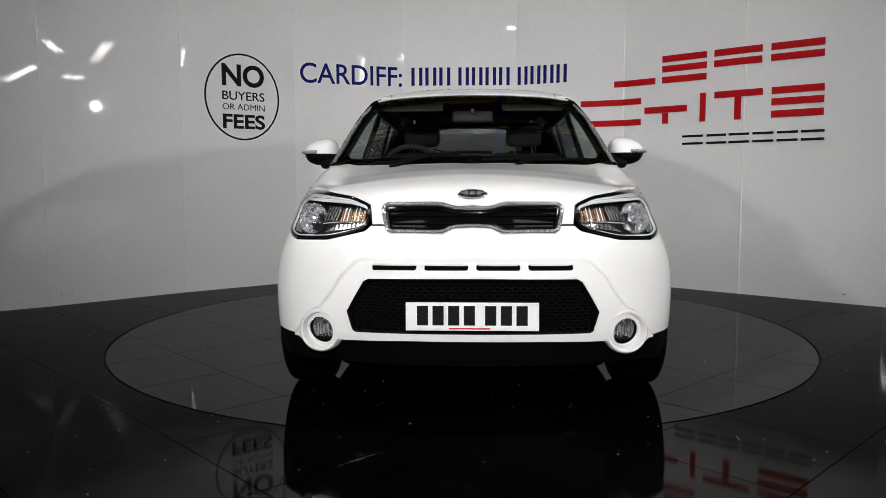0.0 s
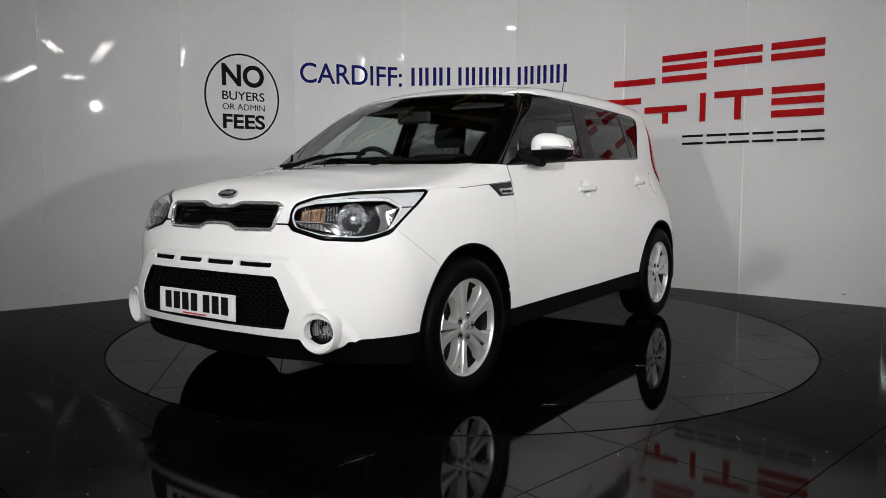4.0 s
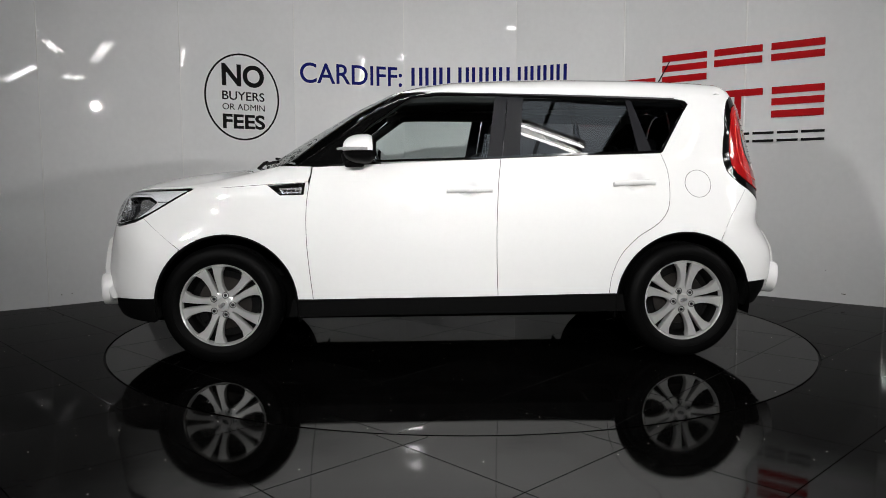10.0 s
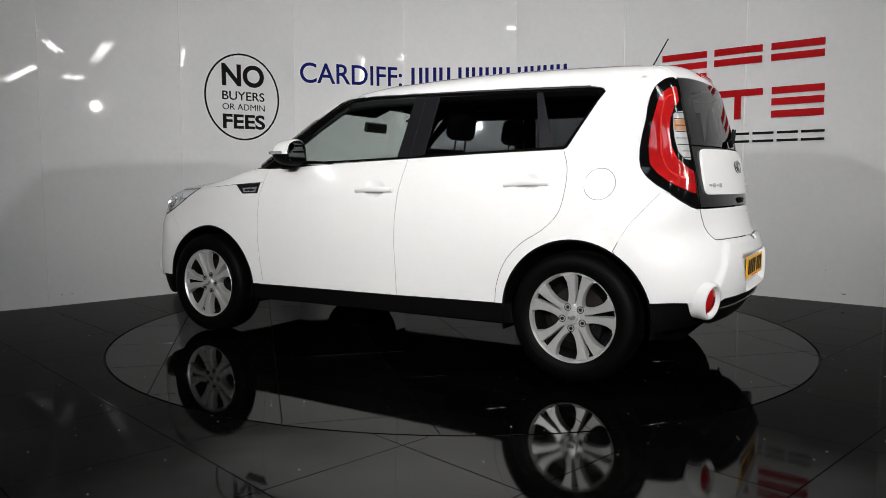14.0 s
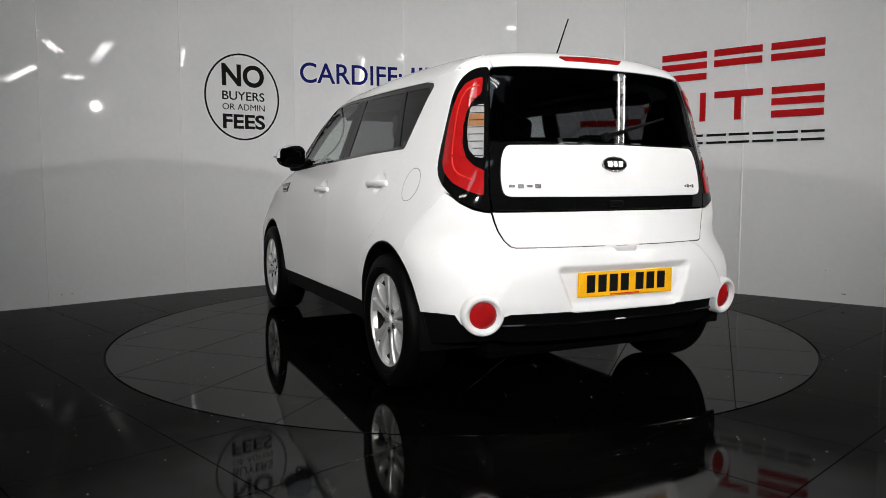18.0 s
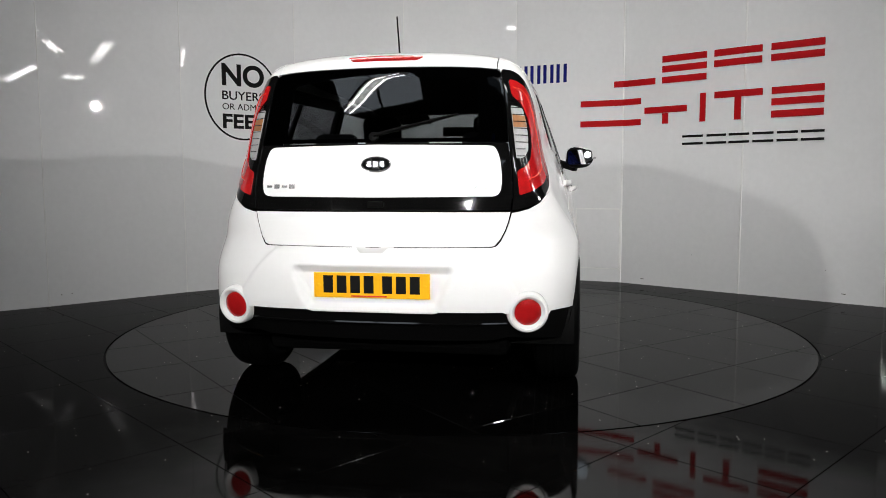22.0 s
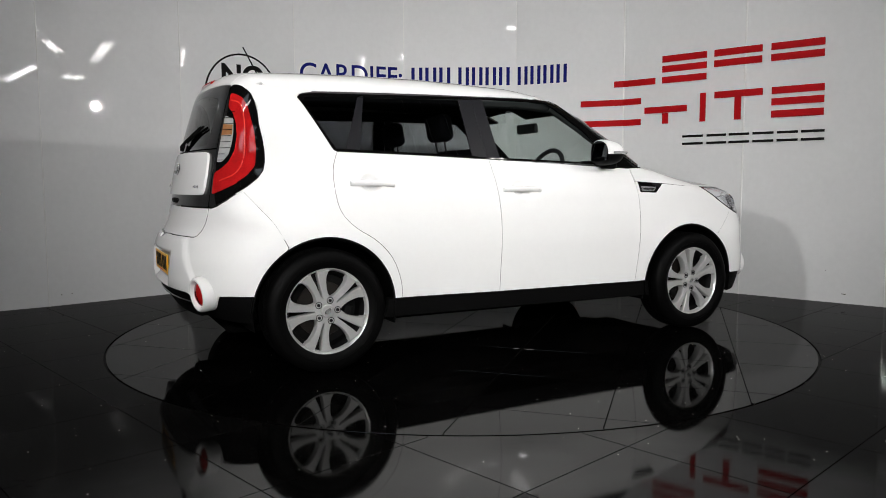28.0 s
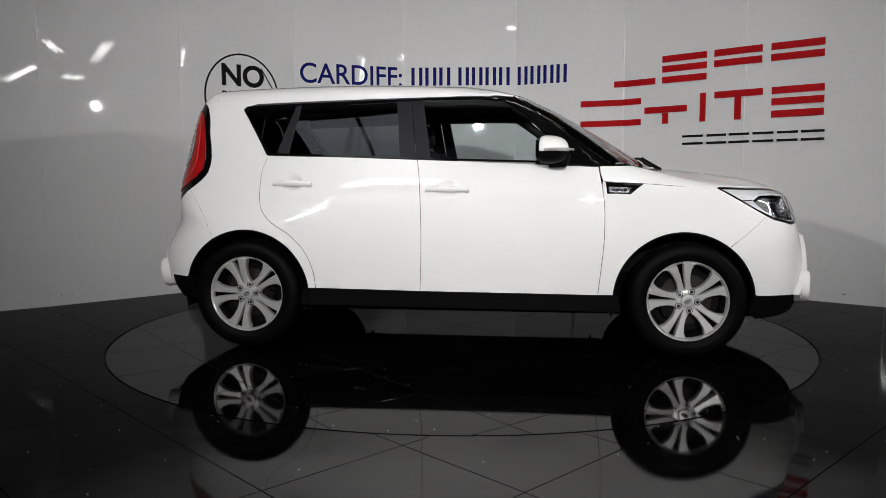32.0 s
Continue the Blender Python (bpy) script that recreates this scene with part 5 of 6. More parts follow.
# ---- fog lamps, front and rear ----
for s in (1, -1):
    for nm, lay, a, z, lens, tint, lb in (("fog_lamp", lay_front, 0.5617, 0.391, LAMP_GLASS, (1.5, 0, 0), "clear fog lamp in a white round bezel"), ("rear_reflector", lay_rear, 0.598, 0.431, RED_LENS, (-1.2, 0, 0), "red round reflector in a white round bezel")):
        at, n = spot(lay, a, z, 0.017 if lay is lay_front else 0.010)
        n = (n + Vector(tint) * 0.7).normalized()
        m = facing(at, n)
        R = 0.092
        rim_in = [(0.82, 0.014), (0.74, -0.010), (0.68, -0.034), (0.66, -0.050)] if lay is lay_front else [(0.80, 0.018), (0.68, 0.008), (0.63, -0.002), (0.61, -0.03)]
        bm = lathe([(R * 1.04, -0.085), (R * 1.01, -0.03), (R, -0.004), (R * 0.97, 0.010), (R * 0.90, 0.017)] + [(R * k, h) for k, h in rim_in], m, 40)
        bez = part(nm, flip_y(bm) if s < 0 else bm, PAINT, front_bumper if lay is lay_front else rear_bumper, lb, smooth=True)
        if lay is lay_front:
            m = m @ Matrix.Translation((0, 0, -0.034))
        else:
            m = m @ Matrix.Translation((0, 0, 0.008))
        bm = lathe([(R * 0.64, -0.006), (R * 0.5, 0.002), (R * 0.3, 0.006), (0.0, 0.008)], m, 36)
        part("lens", flip_y(bm) if s < 0 else bm, lens, bez, smooth=True)
        if lay is lay_front:
            bm = lathe([(R * 0.61, -0.014), (R * 0.55, -0.03), (R * 0.3, -0.045), (0, -0.047)], m, 30)
            part("bowl", flip_y(bm) if s < 0 else bm, BOWL, bez, smooth=True)
            for k in range(-3, 4):
                bm = tube([tuple(m @ Vector((k * 0.014, y, -0.013))) for y in (-0.045 * (1 - abs(k) * 0.15), 0.045 * (1 - abs(k) * 0.15))], 0.0025, 5)
                part("lens_rib", flip_y(bm) if s < 0 else bm, BOWL, bez, smooth=True)
            bm = lathe([(0.014, -0.044), (0.014, -0.018), (0.0, -0.015)], m, 14)
            part("bulb", flip_y(bm) if s < 0 else bm, CLEAR_LENS, bez, smooth=True)
            bm = lathe([(R * 0.675, 0.002), (R * 0.63, 0.004), (R * 0.585, -0.004)], m, 36)
            part("ring", flip_y(bm) if s < 0 else bm, GLOSS, bez, "black ring", smooth=True)
        else:
            bm = lathe([(R * 0.61, -0.014), (0, -0.014)], m, 30)
            part("backing", flip_y(bm) if s < 0 else bm, DARK, bez)

# ---- tail lamps ----
RED = [(0.626, 1.452), (0.664, 1.445), (0.705, 1.425), (0.735, 1.385), (0.760, 1.315), (0.777, 1.255), (0.792, 1.165), (0.797, 1.075), (0.776, 1.031), (0.730, 0.985), (0.670, 0.954), (0.606, 0.932),
       (0.606, 1.041), (0.644, 1.059), (0.682, 1.096), (0.703, 1.158), (0.704, 1.233), (0.692, 1.295), (0.668, 1.344), (0.628, 1.381)]
CLEAR = [(0.672, 1.319), (0.644, 1.328), (0.615, 1.333), (0.610, 1.095), (0.646, 1.100), (0.672, 1.133), (0.682, 1.195), (0.682, 1.257)]
black_shape = sheet(rounded(TAIL_BLACK, 0.018), lay_rear, grid=0.03, flange=0.02, gap=0.002)
red_shape = sheet(rounded(RED, 0.012), lay_rear, grid=0.022, flange=0.006, offset=0.006, gap=0.0)
clear_shape = sheet(rounded(CLEAR, 0.010), lay_rear, grid=0.02, flange=0.004, offset=0.004, gap=0.0)
amber2 = sheet([(0.616, 1.290), (0.676, 1.286), (0.680, 1.235), (0.614, 1.235)], lay_rear, grid=0.02, flange=0.002, offset=0.0055, gap=0.0)
for m in (False, True):
    lamp = put_sheet("tail_lamp", black_shape, GLOSS, car, "red and clear tail lamp in black surround", m)
    put_sheet("red_lens", red_shape, RED_LENS, lamp, "red lens", m)
    put_sheet("clear_lens", clear_shape, CLEAR_LENS, lamp, "clear lens", m)
    put_sheet("amber_lens", amber2, AMBER, lamp, "amber lens", m)
    for k in range(9):
        z = 1.105 + k * 0.031
        bm = tube(line_on(lay_rear, [(0.613, z), (0.645, z), (0.678 if z > 1.14 else 0.655, z)], 0.0075), 0.0018, 5)
        part("lens_rib", flip_y(bm) if m else bm, GLOSS, lamp, smooth=True)
    # Brighter red tube paints an inner glow into the unlit lens.
    bm = tube(line_on(lay_rear, curve([(0.640, 1.415), (0.695, 1.395), (0.728, 1.32), (0.742, 1.21), (0.745, 1.10), (0.720, 1.035), (0.650, 1.000)]), 0.0045), 0.0045, 6)
    part("lens_glow_line", flip_y(bm) if m else bm, RED_GLOW, lamp, "brighter red line painted in as the lens's inner glow", smooth=True)
brk = sheet(rounded(mirrored_b([(0.758, 0.0), (0.750, 0.178), (0.702, 0.150), (0.698, 0.0)]), 0.010), lay_spoiler, grid=0.02, flange=0.010, offset=0.007, gap=0.0)
bl = put_sheet("brake_light", brk, RED_LENS, car, "red high brake light")
for k in range(-3, 4):
    at, n = spot(lay_spoiler, 0.728, k * 0.042, 0.008)
    ob = part("led", box((0.016, 0.010, 0.004), bevel=0.002), RED_LENS, bl)
    ob.matrix_local = facing(at, n)
cam_box = part("reversing_camera", box((0.075, 0.028, 0.022), bevel=0.006), PLASTIC, tail_door)
cam_box.matrix_local = facing(spot(lay_rear, 0.0, 0.893, 0.004)[0], (-1, 0, -0.2))

# ---- door handles, filler flap, aerial, wipers ----
for s in (1, -1):
    for x0, x1, z0, z1, dr in ((0.055, -0.199, 0.944, 0.947, front_doors), (-0.885, -1.128, 0.976, 0.984, rear_doors)):
        pts = []
        for k in range(9):
            f = k / 8
            lift = 0.033 * math.sin(math.pi * min(max(f, 0.04), 0.96)) ** 0.45
            at, n = spot(lay_side, x0 + (x1 - x0) * f, z0 + (z1 - z0) * f, lift - 0.004)
            pts.append((at, n))
        bm = bmesh.new()
        rings = []
        for at, n in pts:
            up = Vector((0, 0, 1))
            ring_ = [at + up * (0.0150 * math.cos(a)) + n * (0.012 * math.sin(a)) for a in (k * math.tau / 10 for k in range(10))]
            rings.append([bm.verts.new((q.x, q.y * s, q.z)) for q in ring_])
        for a, b_ in zip(rings, rings[1:]):
            for k in range(10):
                bm.faces.new((a[k], a[(k + 1) % 10], b_[(k + 1) % 10], b_[k]))
        bm.faces.new(rings[0])
        bm.faces.new(rings[-1])
        bmesh.ops.recalc_face_normals(bm, faces=bm.faces)
        part("door_handle", bm, PAINT, dr[0 if s > 0 else 1], "white door handle", smooth=True)
    if s < 0:
        at, n = spot(lay_side, 0.035, 0.944, 0.022)
        bm = lathe([(0.006, -0.002), (0.006, 0.002), (0.0, 0.002)], facing((at.x, -at.y, at.z), (n.x, -n.y, n.z)), 12)
        part("lock", bm, CHROME, front_doors[1], smooth=True)
flap_ring = [(-1.385 + 0.077 * math.cos(k * math.tau / 40), 0.981 + 0.077 * math.sin(k * math.tau / 40)) for k in range(40)]
flap = panel("filler_flap", flap_ring, lay_side, PAINT, car, "round white filler flap", grid=0.03, offset=0.0012, flange=0.002, gap=0.0022)
# Black tube draws the shaded gap round the flap.
part("flap_gap", tube(line_on(lay_side, flap_ring, -0.0005), 0.0016, 4, True), DARK, flap)
part("aerial", tube([(-1.395, 0, 1.605), (-1.41, 0, 1.64), (-1.494, -0.008, 1.792)], [0.009, 0.0045, 0.0035], 6), PLASTIC, car, "black roof aerial", smooth=True)
part("aerial_base", lathe([(0.03, -0.01), (0.028, 0.008), (0.014, 0.018), (0, 0.019)], Matrix.Translation((-1.39, 0, 1.608)), 18), PLASTIC, car, smooth=True)
for pts, arm in (([(1.12, -0.52), (1.095, -0.20), (1.09, 0.10)], (1.19, -0.42)), ([(1.16, 0.05), (1.10, 0.36), (1.00, 0.60)], (1.19, 0.22))):
    w_ = part("wiper", tube(line_on(lay_top, curve(pts, 5), 0.016), 0.009, 6), PLASTIC, car, "black windscreen wiper", smooth=True)
    part("wiper_arm", tube([*line_on(lay_top, [arm], 0.0), *line_on(lay_top, [((arm[0] + pts[1][0]) / 2 - 0.01, (arm[1] + pts[1][1]) / 2), pts[1]], 0.024)], 0.011, 6), PLASTIC, w_, smooth=True)
rw = part("rear_wiper", tube(line_on(lay_rear, [(0.02, 1.192), (-0.10, 1.222), (-0.37, 1.285)], 0.022), [0.011, 0.008, 0.0045], 6), PLASTIC, rear_glass, "black rear wiper", smooth=True)
part("wiper_blade", tube(line_on(lay_rear, [(-0.08, 1.215), (-0.38, 1.29)], 0.010), 0.006, 6), PLASTIC, rear_glass, smooth=True)
part("wiper_boss", lathe([(0.022, 0.0), (0.020, 0.018), (0.0, 0.024)], facing(*[Vector(v) for v in spot(lay_rear, 0.02, 1.19, 0.006)]), 16), PLASTIC, rear_glass, smooth=True)
for s in (1, -1):
    ditch = line_on(lay_top, curve([(0.36, 0.50 * s), (0.0, 0.525 * s), (-0.7, 0.53 * s), (-1.49, 0.515 * s)]), 0.0002)
    part("roof_joint", tube(ditch, 0.0022, 4), PLASTIC, car)
    # the cowl in front of the windscreen
cowl_half = [(1.205, 0.0), (1.155, 0.33), (1.06, 0.60), (0.965, 0.725), (0.95, 0.715), (1.035, 0.60), (1.130, 0.33), (1.180, 0.0)]
panel("cowl", mirrored_b(cowl_half), lay_top, PLASTIC, car, "black cowl strip", grid=0.03, flange=0.01, offset=-0.004, gap=0)

# ---- mirrors ----
for s in (1, -1):
    def shell(zlo, zhi, grow, back):
        bm = bmesh.new()
        bmesh.ops.create_icosphere(bm, subdivisions=4, radius=1.0)
        for v in bm.verts:
            x, y, z = v.co
            sx = 0.122 if x > 0 else 0.055
            k = 1 / (abs(x) ** 2.5 + abs(y) ** 2.5 + abs(z) ** 2.5) ** 0.4
            x, y, z = x * k, y * k, z * k
            q = Vector((0.495 + sx * x * grow - 0.006 * y, 0.904 + 0.100 * y * grow, 1.172 + 0.078 * z * grow - 0.014 * y * (1 if z > 0 else -0.4)))
            v.co = q
        for c, nrm in (((0, 0, zlo), (0, 0, -1)), ((0, 0, zhi), (0, 0, 1)), ((back, 0.908, 0), (-1, -0.12, 0))):
            bmesh.ops.bisect_plane(bm, geom=bm.verts[:] + bm.edges[:] + bm.faces[:], plane_co=c, plane_no=nrm, clear_outer=True)
            edges = [e for e in bm.edges if e.is_boundary]
            if edges:
                bmesh.ops.holes_fill(bm, edges=edges)
        return flip_y(bm) if s < 0 else bm
    mir = part("door_mirror", shell(1.05, 1.160, 1.0, 0.452), PLASTIC, car, "white-capped door mirror with black base", smooth=True)
    part("mirror_cap", shell(1.161, 1.30, 1.010, 0.464), PAINT, mir, "white cap", smooth=True)
    part("mirror_rim", shell(1.158, 1.30, 0.998, 0.452), PLASTIC, mir, "black rear rim", smooth=True)
    part("indicator", tube([(0.480, s * 1.016, 1.168), (0.530, s * 1.016, 1.169), (0.585, s * 0.997, 1.170), (0.622, s * 0.962, 1.171), (0.642, s * 0.91, 1.171)], 0.0085, 8), CLEAR_LENS, mir, "clear indicator strip", smooth=True)
    arm = bmesh.new()
    add_box(arm, (0.11, 0.16, 0.05), (0.57, s * 0.81, 1.117), pose(0, 0, 0, s * -18, 0, s * 12), 0.016, 3)
    part("mirror_arm", arm, PLASTIC, mir, smooth=True)
    gl = bmesh.new()
    add_prism(gl, rounded([(-0.092, -0.055), (0.090, -0.052), (0.085, 0.052), (-0.08, 0.052)], 0.03), 0.0, 0.003, lambda a, b_, h: (0.449 - h - 0.12 * a, s * (0.908 + a), 1.174 + b_))
    bmesh.ops.recalc_face_normals(gl, faces=gl.faces)
    part("mirror_glass", gl, MIRROR, mir, "mirror glass")


# ---- wheels ----
def wheel(x, s, turn):
    """A wheel with its tyre; s is the side, turn the spokes' angle."""
    face = facing((x, s * 0.79, 0.326), (0, s, 0)) @ pose(0, 0, 0, 0, 0, turn)
    w_ = part("wheel", lathe([(0.210, 0.062), (0.215, 0.080), (0.220, 0.090), (0.2245, 0.094), (0.229, 0.090), (0.226, 0.075)], face, 56), ALLOY, car, "five twin-spoke silver alloy wheel", smooth=True)
    part("barrel", lathe([(0.226, -0.10), (0.213, -0.095), (0.196, -0.06), (0.190, 0.02), (0.200, 0.05), (0.210, 0.063)], face, 48), ALLOY_SHADE, w_, "inner barrel, painted near-black as shade", smooth=True)
    prof = [(0.224, 0.092), (0.236, 0.100), (0.255, 0.1065), (0.275, 0.1085), (0.296, 0.1045), (0.312, 0.096), (0.3205, 0.084), (0.3245, 0.07), (0.3255, 0.045)]
    grooves = []
    for g in (0.045, 0.015, -0.015, -0.045):
        grooves += [(0.3258, g + 0.011), (0.3258, g + 0.004), (0.3185, g + 0.003), (0.3185, g - 0.003), (0.3258, g - 0.004)]
    prof = prof + grooves + [(r, -h) for r, h in prof[::-1]]
    part("tyre", lathe(prof, face, 72), RUBBER, w_, "black rubber tyre", smooth=True)
    bead = [tuple(face @ Vector((0.262 * math.cos(k * math.tau / 48), 0.262 * math.sin(k * math.tau / 48), 0.108))) for k in range(48)]
    part("tyre_bead", tube(bead, 0.0016, 4, True), RUBBER, w_, smooth=True)
    part("barrel_shade", lathe([(0.192, 0.02), (0.188, -0.02), (0.05, -0.03), (0.0, -0.03)], face, 40), ALLOY_SHADE, w_, "inner barrel, painted near-black as shade", smooth=True)
    part("brake_disc", lathe([(0.145, -0.010), (0.147, -0.004), (0.145, 0.000), (0.075, 0.000), (0.07, 0.02), (0.0, 0.02)], face, 40), STEEL, w_, "worn brake disc", smooth=True)
    cal = box((0.05, 0.12, 0.05), (0.125, 0.0, 0.010), bevel=0.012)
    bmesh.ops.transform(cal, matrix=face @ pose(0, 0, 0, 0, 0, -turn + (200 if x > 0 else -20)), verts=cal.verts)
    part("brake_caliper", cal, ALLOY_SHADE, w_)

    def at(r, deg, h):
        return face @ Vector((r * math.cos(radians(deg)), r * math.sin(radians(deg)), h))
    for k in range(5):
        for side in (1, -1):
            inner_e = [(0.076, 1.0), (0.090, 2.4), (0.14, 3.4), (0.18, 4.0), (0.207, 4.5), (0.218, 4.8)]
            outer_e = [(0.218, 25.0), (0.207, 22.2), (0.18, 18.8), (0.15, 18.2), (0.12, 19.2), (0.098, 22.5), (0.084, 28.0), (0.074, 36.0)]
            ol = inner_e + outer_e + [(0.055, 36.0), (0.05, 1.0)]
            prof_h = lambda r: 0.072 + 0.016 * math.sin(min(max((r - 0.05) / 0.17, 0), 1) * math.pi * 0.62)
            bm = bmesh.new()
            mid_r, n = 0.14, len(ol)
            def inset(i, g):
                r, d = ol[i]
                x0, y0 = r * math.cos(radians(d)), r * math.sin(radians(d))
                (ra, da), (rb, db) = ol[i - 1], ol[(i + 1) % n]
                tx, ty = rb * math.cos(radians(db)) - ra * math.cos(radians(da)), rb * math.sin(radians(db)) - ra * math.sin(radians(da))
                ln = math.hypot(tx, ty)
                x1, y1 = x0 - ty / ln * g, y0 + tx / ln * g
                return math.hypot(x1, y1), math.degrees(math.atan2(y1, x1))
            rows = []
            for g, dh in ((0.0, -0.045), (0.0, -0.012), (0.0016, -0.004), (0.0048, 0.0)):
                row = []
                for i in range(n):
                    r, d = inset(i, g)
                    row.append(bm.verts.new(at(r, 72 * k + side * d, prof_h(r) + dh)))
                rows.append(row)
            for a, b_ in zip(rows, rows[1:]):
                for i in range(n):
                    bm.faces.new((a[i], a[(i + 1) % n], b_[(i + 1) % n], b_[i]))
            bm.faces.new(rows[-1])
            bmesh.ops.recalc_face_normals(bm, faces=bm.faces)
            part("spoke", bm, ALLOY, w_, smooth=True)
    part("hub", lathe([(0.073, 0.02), (0.073, 0.060), (0.069, 0.070), (0.060, 0.074), (0.036, 0.073), (0.034, 0.076), (0.0335, 0.082), (0.030, 0.086), (0.0, 0.088)], face, 40), ALLOY, w_, "silver hub and cap", smooth=True)
    part("cap_mark", lathe([(0.021, 0.0875), (0.021, 0.0885), (0.0, 0.0890)], face @ Matrix.Diagonal((1, 0.5, 1, 1)), 24), BOWL, w_)
    for k in range(5):
        nut = face @ Matrix.Translation((0.056 * math.cos(radians(72 * k + 36)), 0.056 * math.sin(radians(72 * k + 36)), 0.0))
        part("nut_well", lathe([(0.0165, 0.0752), (0.0165, 0.0765), (0.0135, 0.0765), (0.0130, 0.064), (0.0, 0.064)], nut @ Matrix.Diagonal((1.12, 1.12, 1, 1)), 16), ALLOY_SHADE, w_, "nut recess with its shade painted in", smooth=True)
        part("wheel_nut", lathe([(0.0095, 0.064), (0.0095, 0.0775), (0.007, 0.080), (0.0, 0.0805)], nut, 6), SMOKE, w_)
    part("valve", tube([tuple(at(0.195, 215, 0.07)), tuple(at(0.182, 215, 0.082))], 0.004, 6), PLASTIC, w_, smooth=True)


wheel(1.285, 1, 36)
wheel(-1.285, 1, 9.5)
wheel(1.285, -1, 30.5)
wheel(-1.285, -1, 38)

# ---- arch liners, underside ----
for cx, cz in (ARCH_F, ARCH_R):
    for s in (1, -1):
        bm = bmesh.new()
        rows = []
        for y in (0.50, 0.70, 0.872):
            rows.append([bm.verts.new((q[0], s * y, q[1])) for q in arc(cx, cz, ARCH + 0.006 if y < 0.86 else ARCH - 0.003, -12, 192, 28)])
        for a, b_ in zip(rows, rows[1:]):
            for k in range(28):
                bm.faces.new((a[k], a[k + 1], b_[k + 1], b_[k]))
        bm.faces.new(rows[0])
        part("arch_liner", bm, PLASTIC, car, "black arch liner", smooth=True)
        edge = line_on(lay_side, arc(cx, cz, ARCH - 0.002, 2, 178, 36), -0.010)
        part("arch_edge", tube([(q[0], q[1] * s, q[2]) for q in edge], 0.010, 6), PLASTIC, car, "black arch edge", smooth=True)
        flapx = cx - 0.395 if cx > 0 else cx + 0.385
        fl = box((0.012, 0.17, 0.07), (flapx + 0.006, s * 0.77, 0.262), pose(0, 0, 0, 0, 8, 0), 0.004)
        part("mud_flap", fl, RUBBER, car, "black mud flap")
und = bmesh.new()
add_box(und, (3.55, 1.16, 0.25), (0.03, 0, 0.315), None, 0.04)
part("underbody", und, DARK, car, "black underbody")
part("floor_pan", box((1.60, 1.66, 0.18), (0.0, 0, 0.36), None, 0.04), DARK, car)
for x in (1.285, -1.285):
    part("axle", tube([(x, -0.72, 0.31), (x, 0.72, 0.31)], 0.045, 8), DARK, car, smooth=True)

# ---- cabin ----
for s in (1, -1):
    rail = line_on(lay_side, [(x, float(roof_line(x)) - 0.004) for x in (0.32, 0.1, -0.2, -0.6, -1.0, -1.34)], -0.036)
    part("roof_rail_trim", tube([(q[0], q[1] * s, q[2]) for q in rail], 0.036, 8), CABIN, car, "dark inner roof rail", smooth=True)
    post_ = line_on(lay_side, [(0.30, 1.485), (0.47, 1.355), (0.66, 1.21), (0.84, 1.09)], -0.034)
    part("pillar_trim", tube([(q[0], q[1] * s, q[2]) for q in post_], 0.026, 8), CABIN, car, "dark inner pillar trim", smooth=True)
lining_half = [(0.36, 0.0), (0.35, 0.30), (0.30, 0.55), (-0.2, 0.60), (-1.0, 0.60), (-1.5, 0.54), (-1.6, 0.45), (-1.6, 0.0)]
panel("roof_lining", mirrored_b(lining_half), lay_top, LINING, car, "grey cloth roof lining", grid=0.08, flange=0, offset=-0.045)
part("cabin_floor", box((1.80, 1.36, 0.04), (-0.05, 0, 0.62)), CABIN, car)
part("boot_trim", box((0.45, 1.10, 0.30), (-1.42, 0, 0.87), bevel=0.03), CABIN, car)
for s in (1, -1):
    part("door_trim", box((1.95, 0.05, 0.42), (-0.22, s * 0.735, 0.88), pose(0, 0, 0, s * 6, 0, 0), 0.02), CABIN, car)
dash = bmesh.new()
add_box(dash, (0.42, 1.40, 0.28), (0.80, 0, 0.93), pose(0, 0, 0, 0, 6, 0), 0.07, 3)
add_box(dash, (0.22, 0.42, 0.10), (0.62, -0.37, 1.06), None, 0.04, 3)
add_box(dash, (0.10, 0.28, 0.10), (0.62, 0.0, 1.05), None, 0.03, 3)
part("dashboard", dash, CABIN, car, "black dashboard", smooth=True)
wheel_m = facing((0.42, -0.37, 1.035), (-1, 0, 0.42))
sw = part("steering_wheel", tube([tuple(wheel_m @ Vector((0.185 * math.cos(k * math.tau / 32), 0.185 * math.sin(k * math.tau / 32), 0))) for k in range(32)], 0.016, 8, True), CABIN, car, "black steering wheel", smooth=True)
part("wheel_boss", lathe([(0.07, -0.03), (0.075, 0.0), (0.05, 0.02), (0.0, 0.025)], wheel_m, 20), CABIN, sw, smooth=True)
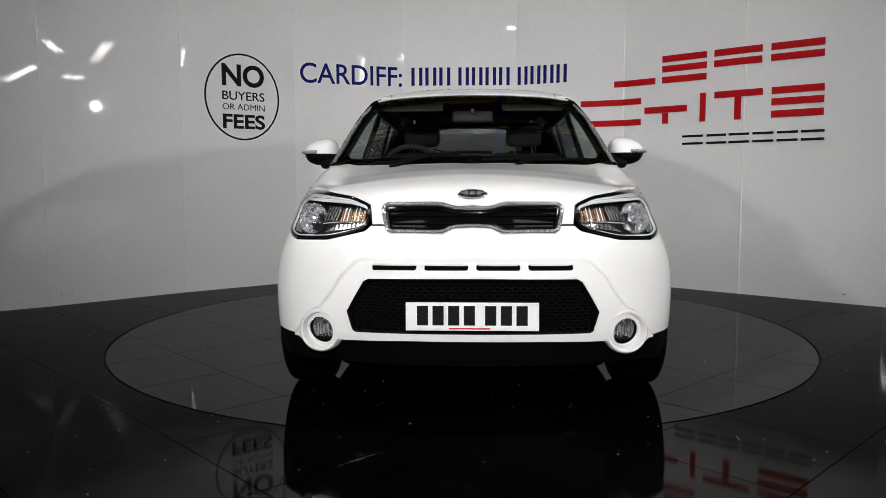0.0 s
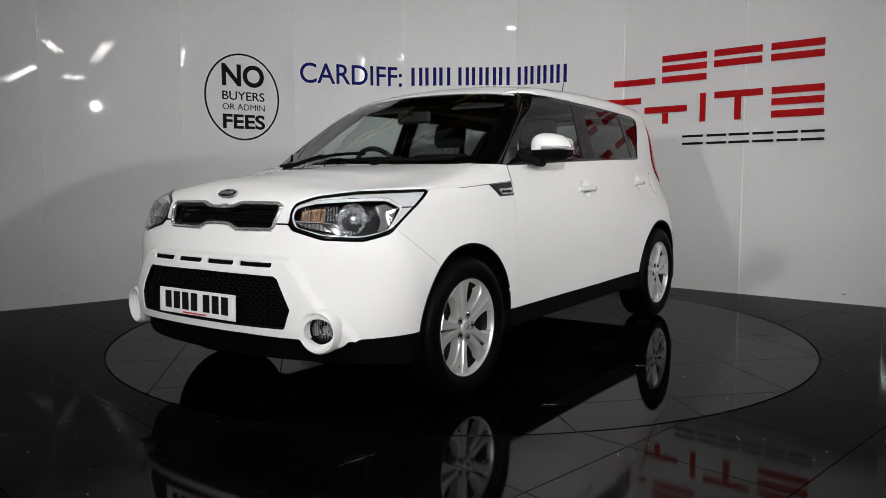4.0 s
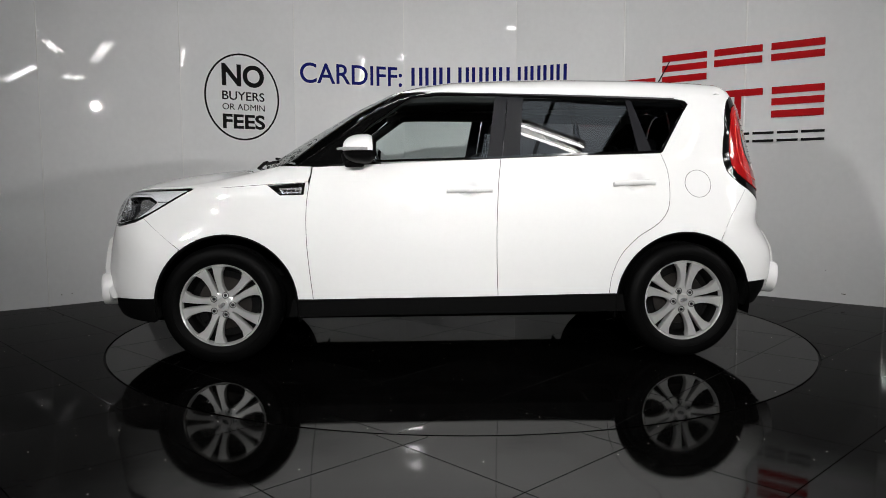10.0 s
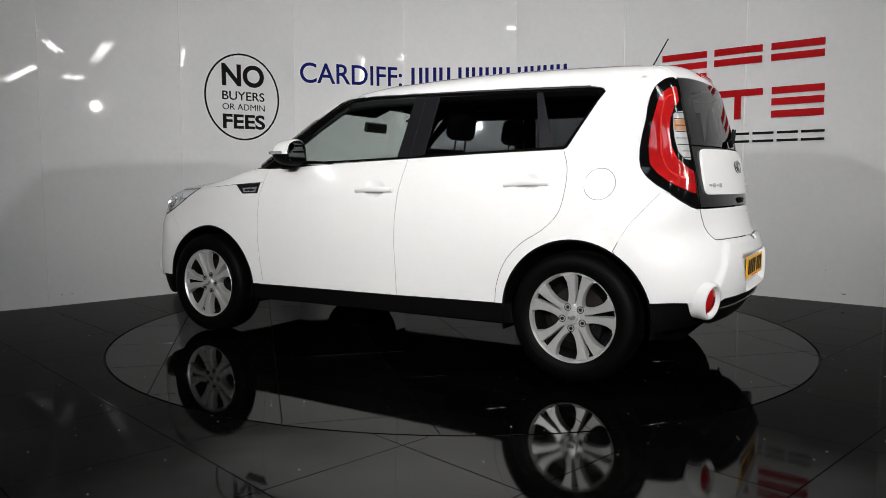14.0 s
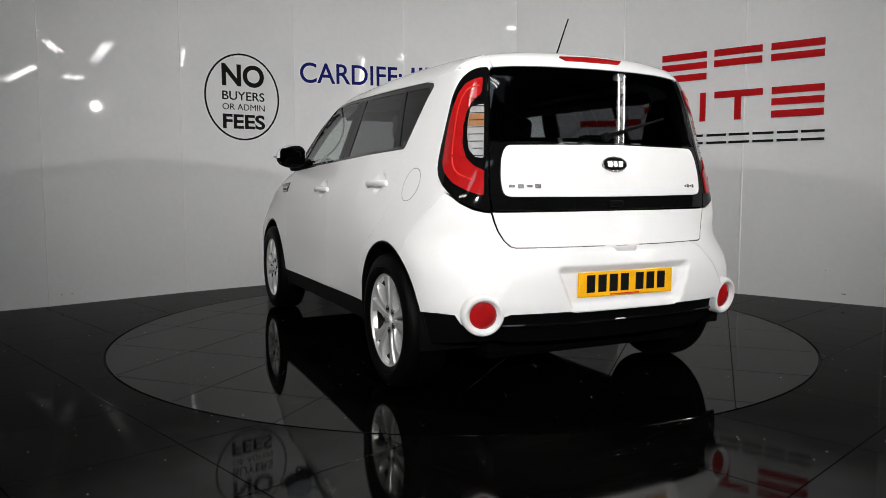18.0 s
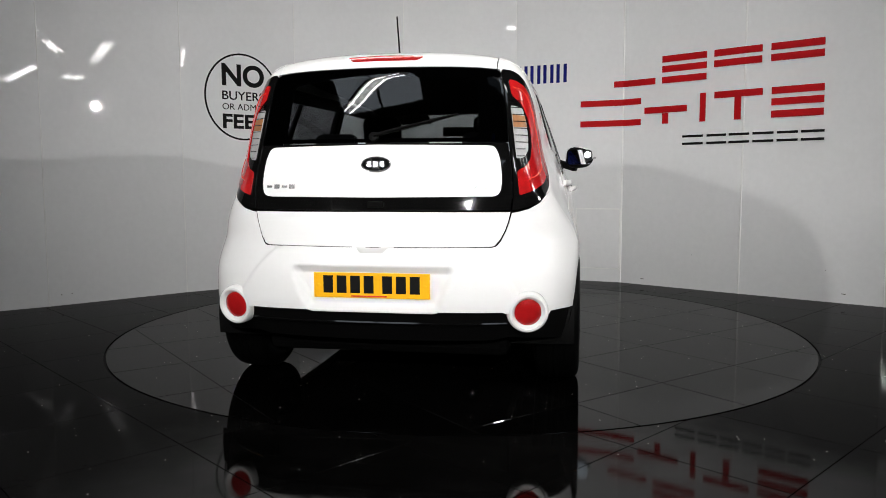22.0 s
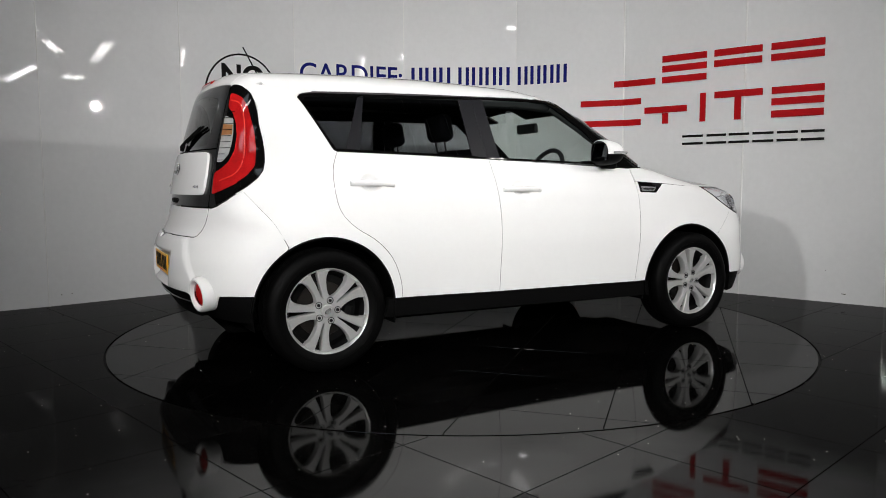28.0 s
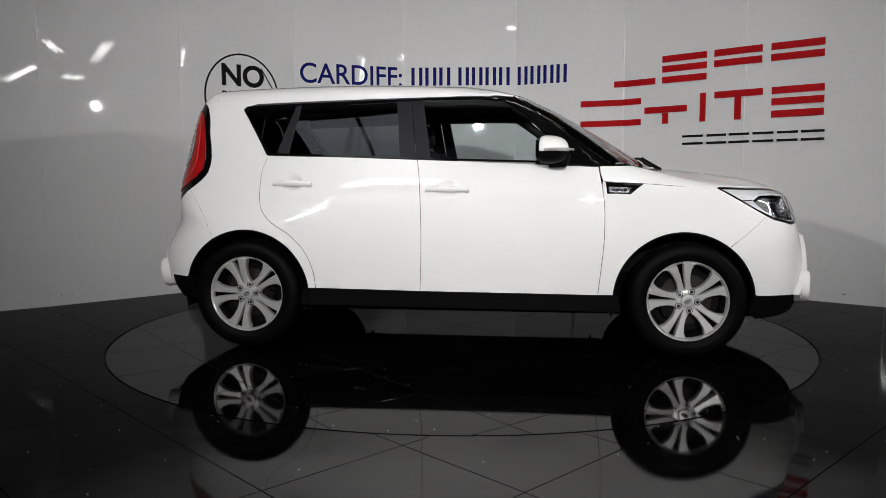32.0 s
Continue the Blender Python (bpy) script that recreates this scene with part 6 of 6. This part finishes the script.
for d in (0, 180, 270):
    part("wheel_spoke", tube([tuple(wheel_m @ Vector((0.05 * math.cos(radians(d)), 0.05 * math.sin(radians(d)), 0))), tuple(wheel_m @ Vector((0.18 * math.cos(radians(d)), 0.18 * math.sin(radians(d)), 0)))], 0.016, 6), CABIN, sw, smooth=True)


def seat(x, y, w_, top, lean, head=True):
    b_ = bmesh.new()
    add_box(b_, (0.13, w_, top - 0.70), (x, y, (top + 0.70) / 2), pose(0, 0, 0, 0, lean, 0), 0.055, 3)
    st = part("seat", b_, CLOTH, car, "dark cloth seat", smooth=True)
    c = box((0.52, w_ * 1.02, 0.14), (x + 0.30, y, 0.74), bevel=0.05, segments=3)
    part("cushion", c, CLOTH, st, smooth=True)
    if head:
        hx = x - 0.19
        part("headrest", box((0.09, 0.25, 0.17), (hx + 0.02, y, top + 0.125), pose(0, 0, 0, 0, lean * 0.6, 0), 0.042, 3), CLOTH, st, "dark cloth headrest", smooth=True)
        for dy in (-0.06, 0.06):
            part("headrest_post", tube([(hx + 0.04, y + dy, top - 0.03), (hx + 0.02, y + dy, top + 0.08)], 0.006, 6), CABIN, st, smooth=True)
    return st


for y in (0.36, -0.36):
    seat(-0.20, y, 0.50, 1.20, -17)
seat(-1.05, 0.0, 1.28, 1.12, -14, False)
for y in (0.40, 0.0, -0.40):
    part("rear_headrest", box((0.085, 0.23, 0.13 if y else 0.10), (-1.20, y, 1.185 if y else 1.165), pose(0, 0, 0, 0, -10, 0), 0.035, 3), CLOTH, car, "dark cloth headrest", smooth=True)
part("rear_view_mirror", box((0.035, 0.24, 0.07), (0.53, 0.0, 1.375), pose(0, 0, 0, 0, -8, 0), 0.016, 3), CABIN, car, "black rear-view mirror", smooth=True)
part("mirror_stem", tube([(0.56, 0, 1.40), (0.60, 0, 1.405)], 0.014, 6), CABIN, car, smooth=True)
for y in (0.36, -0.36):
    part("sun_visor", box((0.15, 0.36, 0.015), (0.33, y, 1.455), pose(0, 0, 0, 0, 22, 0), 0.006), LINING, car)


def motions():
    rows = [(t, pose(0, 0, 0, 0, 0, a)) for t, a in TURN]
    walk(turntable, rows)
    off = Matrix.Translation((CENTRE_X, CENTRE_Y, 0))
    walk(car, [(t, m @ off) for t, m in rows])


make_floor()
turntable = make_turntable()
motions()
